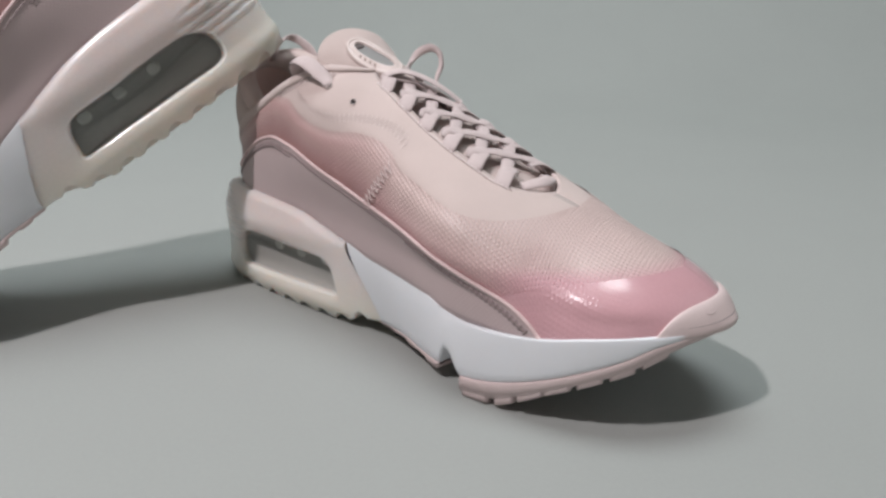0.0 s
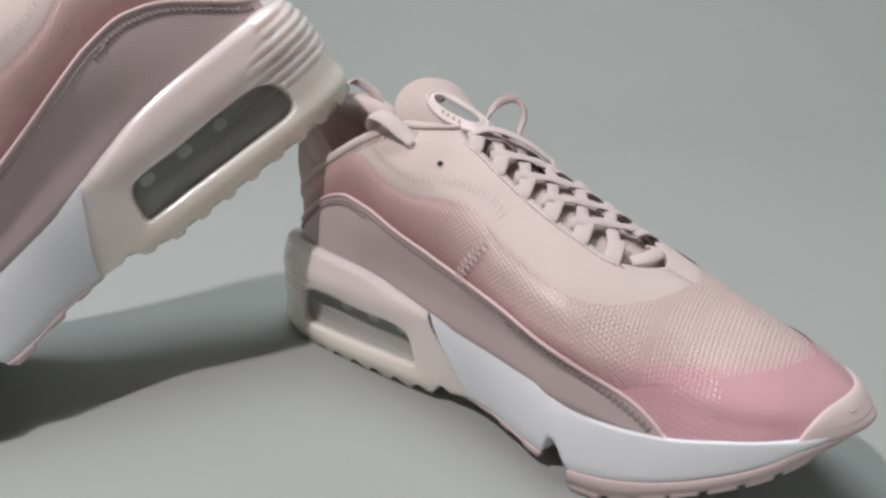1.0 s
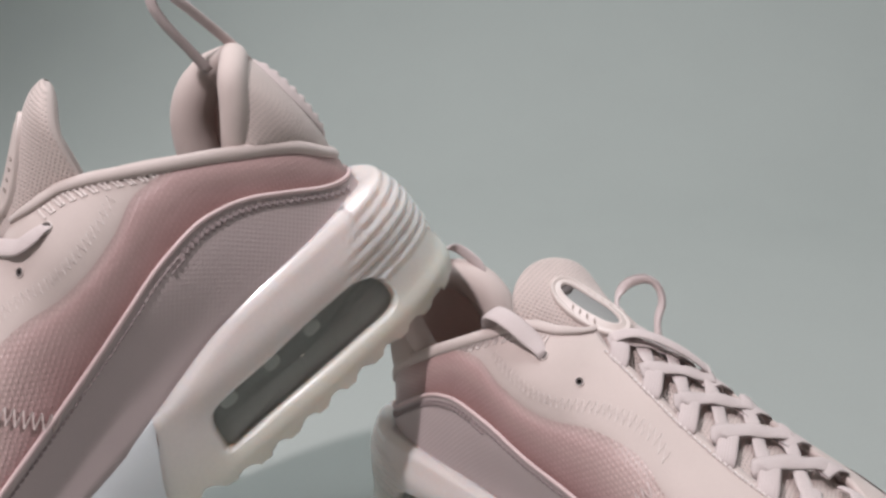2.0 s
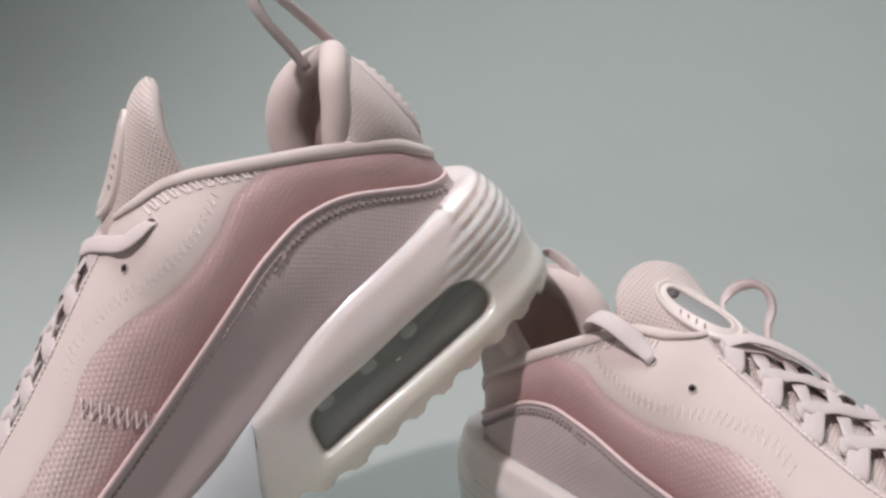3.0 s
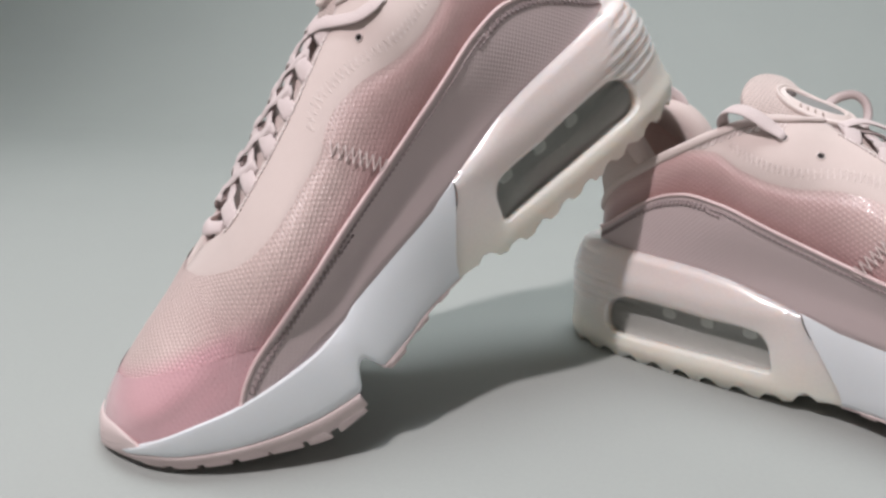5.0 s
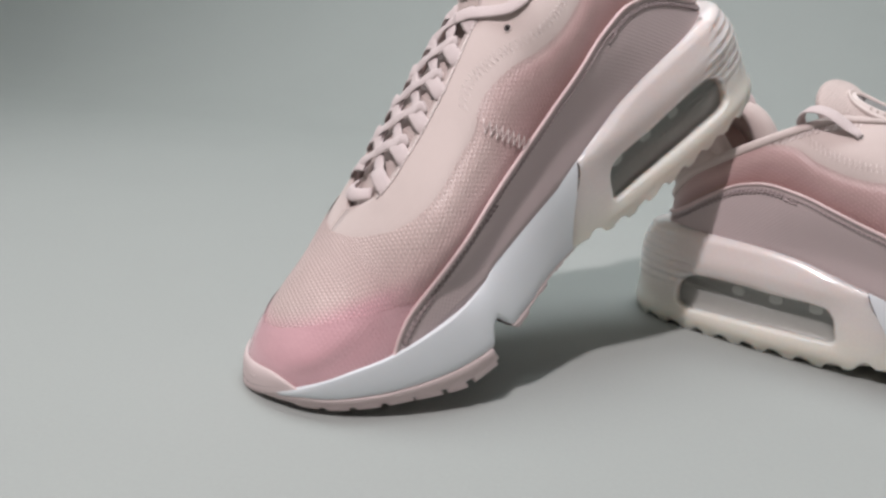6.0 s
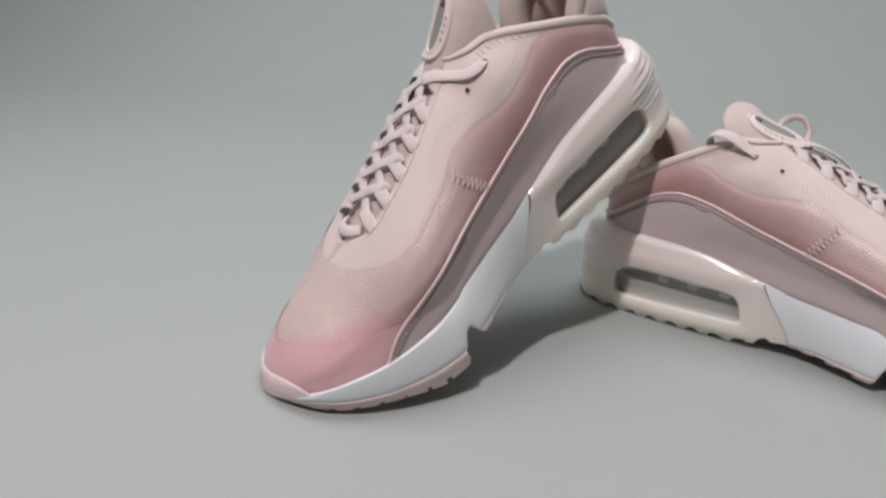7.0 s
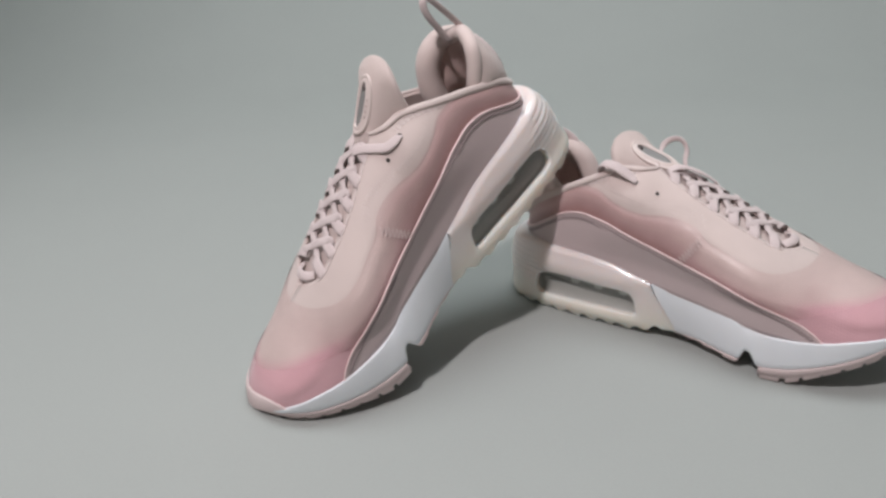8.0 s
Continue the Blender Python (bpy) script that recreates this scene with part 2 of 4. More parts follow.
def smooth_path(pts, count, closed=False):
    """Catmull-Rom through points, resampled evenly by length."""
    p = [Vector(q) for q in pts]
    n = len(p)
    out = []
    for i in range(n if closed else n - 1):
        a, b, c, e = (p[(i - 1) % n], p[i], p[(i + 1) % n], p[(i + 2) % n]) if closed else (
            p[max(i - 1, 0)], p[i], p[i + 1], p[min(i + 2, n - 1)])
        for k in range(12):
            u = k / 12
            out.append(0.5 * ((2 * b) + (c - a) * u + (2 * a - 5 * b + 4 * c - e) * u * u + (3 * b - a - 3 * c + e) * u ** 3))
    out.append(p[0] if closed else p[-1])
    ln = [0.0]
    for a, b in zip(out, out[1:]):
        ln.append(ln[-1] + (b - a).length)
    arr = np.array([tuple(q) for q in out])
    want = np.linspace(0, ln[-1], count + 1)[:-1] if closed else np.linspace(0, ln[-1], count)
    return [Vector([float(np.interp(w, ln, arr[:, k])) for k in range(arr.shape[1])]) for w in want]


def smoothstep(a, b, x):
    u = min(max((x - a) / (b - a), 0.0), 1.0)
    return u * u * (3 - 2 * u)


# the last curves inwards towards the heel
BEND = spline([(-30, 13.2), (0, 12), (50, 9), (100, 4.6), (150, 1.4), (190, 0), (290, 0)])
SIDE = [1.0]  # -1 while the mirrored shoe is being built
MM = 0.001


def part(name, bm, mat, parent, label="", solid=0.0, smooth=True):
    """Links a bmesh, built in millimetres of the shoe, as one mesh under its thing or part."""
    for v in bm.verts:
        v.co = Vector((v.co.x * MM, (v.co.y + BEND(v.co.x)) * MM * SIDE[0], v.co.z * MM))
    if SIDE[0] < 0:
        bmesh.ops.reverse_faces(bm, faces=bm.faces[:])
    me = bpy.data.meshes.new(name)
    bm.to_mesh(me)
    bm.free()
    me.materials.append(mat)
    if smooth:
        me.polygons.foreach_set("use_smooth", [True] * len(me.polygons))
    ob = new(name, me)
    ob.parent = parent
    if solid:
        mod = ob.modifiers.new("thickness", "SOLIDIFY")
        mod.thickness, mod.offset = solid * MM, -1.0
    if label:
        tagged(ob, label)
    return ob


def grid(bm, rows, wrap=False, flip=False):
    """Faces between rows of points. Gives two UV maps: metric (metres along and across) and norm (0 to 1)."""
    um = bm.loops.layers.uv.get("metric") or bm.loops.layers.uv.new("metric")
    un = bm.loops.layers.uv.get("norm") or bm.loops.layers.uv.new("norm")
    vs = [[bm.verts.new(p) for p in r] for r in rows]
    n, m = len(rows), len(rows[0])
    us, across = [0.0], []
    mid = m // 2
    for i in range(1, n):
        us.append(us[-1] + (Vector(rows[i][mid]) - Vector(rows[i - 1][mid])).length * MM)
    for r in rows:
        a = [0.0]
        for p, q in zip(r, r[1:]):
            a.append(a[-1] + (Vector(q) - Vector(p)).length * MM)
        across.append(a)
    for i in range(n - 1):
        for j in range(m if wrap else m - 1):
            k = (j + 1) % m
            idx = [(i, j), (i + 1, j), (i + 1, k), (i, k)]
            if flip:
                idx.reverse()
            try:
                f = bm.faces.new([vs[a][b] for a, b in idx])
            except ValueError:
                continue
            for lp, (a, b) in zip(f.loops, idx):
                lp[um].uv = (us[a], across[a][b])
                lp[un].uv = (a / (n - 1), b / max(m - 1, 1))
    return vs


def tube(bm, path, radius, sides=8, flat=1.0, ups=None, taper=None):
    """A tube or flat ribbon along a path. flat: thickness over width."""
    rows = []
    n = len(path)
    for i, p in enumerate(path):
        p = Vector(p)
        t = (Vector(path[min(i + 1, n - 1)]) - Vector(path[max(i - 1, 0)])).normalized()
        up = Vector(ups[i]) if ups else Vector((0.13, 0.21, 1))
        s = t.cross(up).normalized()
        w = s.cross(t).normalized()
        r = radius * (taper(i / (n - 1)) if taper else 1)
        rows.append([p + s * r * math.cos(a) + w * r * flat * math.sin(a) for a in [2 * math.pi * k / sides for k in range(sides)]])
    vs = grid(bm, rows, wrap=True)
    for ring in (vs[0], vs[-1]):
        try:
            bm.faces.new(ring)
        except ValueError:
            pass


def zigzag(bm, pts, ups, radius, flat):
    """Straight stitches from point to point, each slightly arched."""
    for a, b, n in zip(pts, pts[1:], ups):
        tube(bm, [a, (a + b) / 2 + n * 0.25, b], radius, 6, flat, [n, n, n])


# ---- the shoe's plan and profile, in millimetres: x from heel to toe, the outer side towards -y ----
UP_OUT = [(-14, 0), (-12.5, -9), (-7.5, -18), (2, -26), (18, -32), (45, -36), (75, -37.5), (105, -39), (140, -43), (175, -50.5),
          (205, -52.5), (230, -51.8), (250, -46.2), (264, -35.3), (274, -21.2), (279.5, -9), (281, 0)]
UP_IN = [(-14, 0), (-12.5, 9), (-7.5, 18), (2, 26), (18, 32), (45, 35), (75, 35), (105, 35), (140, 37), (175, 42),
         (205, 45), (230, 43), (250, 36.5), (264, 27), (274, 15.5), (279.5, 6), (281, 0)]
SO_OUT = [(-31, 0), (-29, -12.5), (-21, -24.5), (-6.5, -33), (15, -38.5), (45, -42), (75, -43), (105, -43.5), (140, -47), (175, -55),
          (205, -57.0), (230, -55.0), (250, -48.9), (266, -38.2), (276, -23.8), (281, -10), (282.3, 0)]
SO_IN = [(-31, 0), (-29, 12.5), (-21, 24.5), (-6.5, 33), (15, 37), (45, 38.5), (75, 37.5), (105, 37), (140, 39), (175, 44.5),
         (205, 48), (230, 46), (250, 39.8), (266, 30), (276, 17.5), (281, 7), (282.3, 0)]
Z_TOP = spline([(-14, 122), (40, 129.5), (83, 129.5), (107, 121.5), (136, 108), (165, 93.5), (194, 79.8), (210, 73.8), (223, 68.8), (243, 61.4), (262, 53.2), (274, 45.6), (281, 36.8)])
Z_COLLAR = spline([(-18, 67), (-14, 71.5), (-8, 79.5), (0, 89), (22, 103), (38, 111.5), (54, 119.5), (66, 124.5), (77, 127), (88, 127.2), (100, 125.5)])
Y_EYESTAY = spline([(88, 9), (100, 11), (112, 13.5), (125, 16), (143, 19), (162, 20.5), (178, 20.5), (187, 18), (193, 13), (197, 6), (199, 0)])
Z_FEATHER = spline([(-32, 55.5), (-25, 57), (-10, 58.6), (8, 58.4), (27, 58), (46, 57.3), (66, 55), (85, 50.3), (100, 46.3), (120, 43), (140, 40), (159, 36.5), (180, 31), (192, 29.8), (205, 30.2), (225, 32), (245, 35.3), (264, 37), (284, 37.5)])
Z_PIPING = spline([(-14, 62), (-6, 65.5), (0, 69), (12, 77.5), (26, 86), (35, 89.2), (46, 91), (62, 89), (82, 83.3), (101, 77), (120, 71.3), (138, 66.3), (159, 60.8), (180, 54), (195, 47.8), (209, 41.8), (218, 36.3), (224.5, 30.5)])
Z_WAVY = spline([(-18, 67), (-14, 71.5), (-8, 79.5), (0, 89), (25, 104), (40, 111.5), (54, 112), (70, 105.5), (85, 101.4), (98, 100), (110, 100.6), (122, 99), (133, 95), (142, 88), (155, 83.3), (166, 79.0), (178, 75.3), (187, 73.2), (196, 72.3), (204, 72.6), (210, 73.2), (213, 74.5)])
Z_PINK = spline([(198, 42.5), (206, 46), (216, 49), (230, 51.6), (240, 53.2), (250, 54.2), (258, 54.4), (264, 53.6)])
Z_SOLE = spline([(108, 7), (122, 6.5), (140, 6.8), (158, 5), (170.5, 5), (172.5, 8), (175.8, 14.6), (179, 13.5), (184.5, 5), (186, 4.6), (200, 6.3), (214, 10), (229, 15.2), (245, 21.8), (258, 27.8), (267, 33), (276, 35.3), (285, 36)])
Z_TREAD = spline([(186, -4.2), (203, -3.6), (215, 1), (229, 8), (245, 15), (260, 22), (268, 27.3), (276, 32), (285, 34.6)])


TUCK = spline([(-25, 1), (-10, 2), (15, 3.5), (60, 4.5), (100, 6), (122, 9), (145, 5), (172, 1.5), (185, 0), (290, 0)])


X_JOIN = spline([(-6, 122.8), (0, 122.5), (8, 121.3), (15, 119), (23, 115), (32, 109.5), (38, 105.5), (47, 101.5), (60, 97)])


def x_join(z):
    """Where the white foam meets the milky heel, by height."""
    return X_JOIN(z)


class Outline:
    """A closed plan curve by its length, from the heel's middle along the outer side to the toe and back."""

    def __init__(self, outer, inner):
        pts = [(x, y, 0) for x, y in outer] + [(x, y, 0) for x, y in inner[-2:0:-1]]
        self.pts = smooth_path(pts, 480, closed=True)
        ln = [0.0]
        for a, b in zip(self.pts, self.pts[1:] + self.pts[:1]):
            ln.append(ln[-1] + (b - a).length)
        self.ln, self.total = np.array(ln), ln[-1]
        loop = self.pts + self.pts[:1]
        self.x, self.y = np.array([p.x for p in loop]), np.array([p.y for p in loop])
        k = int(np.argmax(self.x))
        self.toe = ln[k]
        self.out_x, self.out_l = self.x[:k + 1], self.ln[:k + 1]
        self.in_x, self.in_l = self.x[k:][::-1], self.ln[k:][::-1]

    def at(self, l):
        l = l % self.total
        return float(np.interp(l, self.ln, self.x)), float(np.interp(l, self.ln, self.y))

    def inward(self, l):
        a, b = self.at(l - 0.8), self.at(l + 0.8)
        t = Vector((b[0] - a[0], b[1] - a[1], 0)).normalized()
        return Vector((-t.y, t.x, 0))

    def along_out(self, x):
        return float(np.interp(x, self.out_x, self.out_l))

    def along_in(self, x):
        return float(np.interp(x, self.in_x, self.in_l))


UPPER, SOLE = Outline(UP_OUT, UP_IN), Outline(SO_OUT, SO_IN)
def power(x):
    """How boxy the section is: rounder towards the toe."""
    return 3.3 + 0.9 * smoothstep(105, 85, x) * smoothstep(25, 60, x) - 1.45 * smoothstep(175, 235, x)


def z_base(x):
    return 30.0 + 6.0 * smoothstep(240, 272, x)


def upper_at(l, theta):
    x, y = UPPER.at(l)
    zt = Z_TOP(x)
    c, s = max(math.cos(theta), 0.0), max(math.sin(theta), 0.0)
    k = s ** (2 / power(x))
    # the quarters swell a little over the sole
    y *= 1 + 0.15 * smoothstep(20, 90, x) * smoothstep(230, 165, x) * smoothstep(0.25, 0.55, k) * smoothstep(1.0, 0.78, k)
    # and the toe box is fullest well forward
    y *= 1 + (0.07 if y < 0 else 0.0) * smoothstep(207, 246, x) * smoothstep(273, 256, x) * smoothstep(0.30, 0.55, k) * smoothstep(1.0, 0.7, k)
    z = z_base(x) + (zt - z_base(x)) * k
    zf = Z_FEATHER(x)
    y *= 1 - 0.30 * smoothstep(zf - 2.5, zf - 11.0, z) * smoothstep(205, 180, x)
    return Vector((x, y * c ** (2 / power(x)), z))


def upper_normal(l, theta):
    th = min(max(theta, 0.02), math.pi / 2 - 0.02)
    dl = upper_at(l + 0.7, th) - upper_at(l - 0.7, th)
    dt = upper_at(l, th + 0.01) - upper_at(l, th - 0.01)
    n = dl.cross(dt)
    return n.normalized() if n.length > 1e-9 else Vector((0, 0, 1))


def theta_z(x, z):
    r = (z - z_base(x)) / (Z_TOP(x) - z_base(x))
    r = min(max(r, 0.0), 1.0)
    return math.asin(min(1.0, r ** (power(x) / 2)))


def theta_y(l, y):
    x, yb = UPPER.at(l)
    r = min(abs(y) / max(abs(yb), 1e-6), 1.0)
    return math.acos(r ** (power(x) / 2))


def on_upper(x, z, lift=0.0, inner=False):
    """A point of the upper's side by its length and height, with the normal."""
    l = UPPER.along_in(x) if inner else UPPER.along_out(x)
    th = theta_z(x, z)
    n = upper_normal(l, th)
    return upper_at(l, th) + n * lift, n


def shell(bm, l0, l1, low, high, lift, nl=120, nt=14):
    """A patch of the upper between two heights, given as angles by length and x, lifted off it."""
    rows = []
    for i in range(nl + 1):
        l = l0 + (l1 - l0) * i / nl
        x = UPPER.at(l)[0]
        a, b = low(l, x), high(l, x)
        r = []
        for j in range(nt + 1):
            th = a + (b - a) * j / nt
            r.append(upper_at(l, th) + upper_normal(l, th) * (lift(x, j / nt) if callable(lift) else lift))
        rows.append(r)
    grid(bm, rows)


def collar_z(x, inner=False):
    """The collar's height; it dips lower on the inner side."""
    return Z_COLLAR(x) - (11.0 * smoothstep(-2, 40, x) * smoothstep(102, 76, x) if inner else 0.0)


def edge_theta(l, x):
    """The upper's free edge: the collar, then the lace opening, then closed over the toe."""
    if x < 96:
        return theta_z(x, collar_z(x, l > UPPER.toe))
    if x < 199:
        k = smoothstep(88, 104, x)
        return theta_z(x, Z_COLLAR(x)) * (1 - k) + theta_y(l, Y_EYESTAY(x)) * k
    return math.pi / 2


def wavy_theta(l, x):
    if x > 212:
        return math.pi / 2
    return min(theta_z(x, Z_WAVY(x)), edge_theta(l, x) - 0.02)


def piping_theta(l, x):
    return theta_z(x, Z_PIPING(x)) if x < 223 else 0.0


# ---- parts of a shoe ----
def make_upper(shoe):
    bm = bmesh.new()
    T = UPPER.total
    shell(bm, 0, UPPER.toe, lambda l, x: 0.0, edge_theta, 0.0, 200, 26)
    shell(bm, UPPER.toe, T, lambda l, x: 0.0, edge_theta, 0.0, 200, 26)
    bmesh.ops.remove_doubles(bm, verts=bm.verts, dist=0.05)
    part("upper", bm, M_BEIGE, shoe, "smooth beige suede upper", solid=2.6)

    # the film runs from heel to toe in one sheet, puffed up under its wavy edge
    low = lambda l, x: max(piping_theta(l, x) - 0.03, 0.0)

    def puff(x, k):
        return 0.55 + 0.9 * (1 - smoothstep(165, 205, x)) * smoothstep(-14, 20, x) * math.exp(-((k - 0.66) / 0.24) ** 2) * smoothstep(1.0, 0.78, k)

    bm = bmesh.new()
    shell(bm, 0, UPPER.toe, low, wavy_theta, puff, 240, 30)
    shell(bm, UPPER.toe, T, low, wavy_theta, puff, 240, 30)
    bmesh.ops.remove_doubles(bm, verts=bm.verts, dist=0.05)
    part("film_overlay", bm, M_FILM, shoe, "translucent pink film with tiny raised dots")

    bm = bmesh.new()
    pink = lambda l, x: theta_z(x, Z_PINK(x)) if x < 261 else math.pi / 2
    low = lambda l, x: min(max(piping_theta(l, x) - 0.03, 0.0), pink(l, x))
    shell(bm, UPPER.along_out(199), UPPER.toe, low, pink, 0.95, 90, 14)
    shell(bm, UPPER.toe, UPPER.along_in(199), low, pink, 0.95, 90, 14)
    bmesh.ops.remove_doubles(bm, verts=bm.verts, dist=0.05)
    part("toe_overlay", bm, M_ROSE, shoe, "glossy rose toe film")

    for a, b in ((0, UPPER.along_out(223.5)), (UPPER.along_in(223.5), T)):
        bm = bmesh.new()
        shell(bm, a, b, lambda l, x: theta_z(x, max(Z_FEATHER(x) - 6, z_base(x))), lambda l, x: theta_z(x, Z_PIPING(x)), 1.5, 150, 16)
        part("side_panel", bm, M_MAUVE, shoe, "mauve textured leather side panel", solid=1.3)

    for inner in (False, True):
        xs = np.linspace(-13.9, 223.5, 150)
        pts = [on_upper(x, Z_PIPING(x), 1.5, inner) for x in xs]
        bm = bmesh.new()
        tube(bm, [p for p, n in pts], 0.95, 7, 1.0, [n for p, n in pts])
        part("piping", bm, M_PIPING, shoe, "pale pink piping")
        if inner:
            continue
        bm = bmesh.new()
        for row, gap in enumerate((3.2, 5.2)):
            for i in range(96):
                x = -8 + i * 2.35 + row * 1.17
                k = 1 if (x > 150 or x < 62) else (0 if row else 0.8)
                if not k or x > 217:
                    continue
                z0, z1 = Z_PIPING(x) - gap, Z_PIPING(x + 1.6) - gap
                if z0 < Z_FEATHER(x) + 1:
                    continue
                p, n = on_upper(x, z0, 1.75)
                q, _ = on_upper(x + 1.6, z1, 1.75)
                if x > 158 or x < 56:
                    # braided here: slanting stitches between the two rows
                    q, _ = on_upper(x + 1.5, Z_PIPING(x + 1.5) - (5.4 if row == 0 else 2.6), 1.6)
                    tube(bm, [p, (p + q) / 2 + n * 0.35, q], 0.60, 5, 0.6, [n, n, n])
                    continue
                tube(bm, [p, (p + q) / 2 + n * 0.35, q], 0.5, 5, 0.7, [n, n, n])
        tagged(part("stitching", bm, M_THREAD, shoe, "dark mauve stitches"), kind="stuff")


def make_binding(shoe):
    bm = bmesh.new()
    xs = [100 - 113.9 * i / 70 for i in range(71)]
    pts = [on_upper(x, Z_COLLAR(x), 0.6) for x in xs] + [on_upper(x, collar_z(x, True), 0.6, True) for x in xs[-2::-1]]
    tube(bm, [p for p, n in pts], 2.6, 10, 0.62, [n for p, n in pts], lambda u: 0.45 + 0.55 * smoothstep(0.0, 0.09, min(u, 1 - u)))
    part("collar_binding", bm, M_BINDING, shoe, "beige folded collar binding")
    bm = bmesh.new()
    for i in range(40):
        x = 83.9 - 1.9 * i
        lean = 1.3 if i % 2 else 0.5
        a, n = on_upper(x, Z_COLLAR(x) - 1.6, 0.5)
        b, m = on_upper(x - lean, Z_COLLAR(x - lean) - 4.6, 0.3)
        tube(bm, [a, (a + b) / 2 + n * 0.2, b], 0.46, 6, 0.25, [n, n, m])
    tagged(part("stitching", bm, M_STITCH, shoe, "pale zigzag stitching"), kind="stuff")
    bm = bmesh.new()
    path, ups = [], []
    for i in range(19):
        u = i / 18
        p, n = on_upper(137.5 - 15 * u + (2.2 if i % 2 else -2.2), 88.5 - 20 * u - (1.9 if i % 2 else -1.9), 1.8)
        path.append(p)
        ups.append(n)
    zigzag(bm, path, ups, 0.36, 0.45)
    tagged(part("stitching", bm, M_ZIGZAG, shoe, "pale zigzag stitching"), kind="stuff")
    bm = bmesh.new()
    path, ups = [], []
    for i in range(64):
        x = 62 + 77 * i / 63
        zz = Z_WAVY(x) + 6.5 + (1.9 if i % 2 else -1.9)
        p, n = on_upper(x, zz, 0.03)
        path.append(p)
        ups.append(n)
    zigzag(bm, path, ups, 0.15, 0.2)
    tagged(part("stitching", bm, M_STITCH, shoe, "tonal zigzag stitching"), kind="stuff")
    bm = bmesh.new()
    for i in range(44):
        x = 104 + i * 1.95
        l = UPPER.along_out(x)
        th = theta_y(l, Y_EYESTAY(x) + 3.4)
        p, n = upper_at(l, th), upper_normal(l, th)
        q = upper_at(UPPER.along_out(x + 1.2), theta_y(UPPER.along_out(x + 1.2), Y_EYESTAY(x + 1.2) + 3.4))
        tube(bm, [p + n * 0.15, (p + q) / 2 + n * 0.55, q + n * 0.15], 0.58, 5, 0.8, [n, n, n])
    tagged(part("stitching", bm, M_PALE_THREAD, shoe, "pale edge stitches"), kind="stuff")


def make_eyelets(shoe):
    for name, x, z, r in (("eyelet", 101.0, 113.6, 1.55), ("lace_hole", 84.8, 120.3, 1.9)):
        p, n = on_upper(x, z, 0.1)
        t = Vector((1, 0, -0.4)).cross(n).normalized()
        s = n.cross(t)
        bm = bmesh.new()
        ring = lambda k, h: [p + n * h + (t * math.cos(a) + s * math.sin(a)) * k for a in [6.28318 * i / 18 for i in range(18)]]
        grid(bm, [ring(r * 1.25, -0.1), ring(r * 1.2, 0.35), ring(r, 0.3), ring(r * 0.95, -0.3)], wrap=True)
        hole = part(name, bm, M_BADGE, shoe)
        # a flat dark disc: the shade inside the opening, put into its colour
        bm = bmesh.new()
        vs = grid(bm, [ring(r * 0.98, 0.12), ring(r * 0.5, 0.06)], wrap=True)
        bm.faces.new(vs[-1])
        part("opening", bm, M_DARK, hole, "dark disc for the shaded opening")


def sole_at(l, z, inset):
    x, y = SOLE.at(l)
    # the wall leans in below, most of all under the arch
    inset = inset + TUCK(x) * max(1 - z / Z_FEATHER(x), 0.0)
    n = SOLE.inward(l)
    return Vector((x + n.x * inset, y + n.y * inset, z))


def make_white(shoe):
    bm = bmesh.new()
    rows = []
    ws = [(-2, 0), (-1, 0), (0, 1.2), (0.06, 0.3), (0.2, 0.0), (0.45, 0.1), (0.7, 0.6), (0.88, 1.7), (0.96, 2.6), (1.0, 3.2), (2, 9.0), (3, 12)]
    for i in range(301):
        u = i / 300
        r = []
        for w, inset in ws:
            wz = min(max(w, 0), 1)
            z = 20.0
            for _ in range(3):
                la, lb = SOLE.along_out(x_join(z)), SOLE.along_in(x_join(z))
                l = la + (lb - la) * u
                x, y = SOLE.at(l)
                zb, zf = Z_SOLE(x), Z_FEATHER(x)
                z = zb + (zf - zb) * wz
            if w == 2:
                z -= 0.6
            if w == 3:
                z -= 6
            if w == -1:
                inset = 10
            inset *= smoothstep(-0.05, 0.12, min(u, 1 - u)) if w < 0.5 else 1
            if 0.5 < w < 2:
                inset *= 1 - 0.75 * smoothstep(170, 200, x)
            p = sole_at(l, z, inset)
            if w == -2 or w == 3:
                p.y *= 0.0 if w == -2 else 0.4
            r.append(p)
        rows.append(r)
    grid(bm, rows)
    part("midsole", bm, M_WHITE, shoe, "white foam midsole")


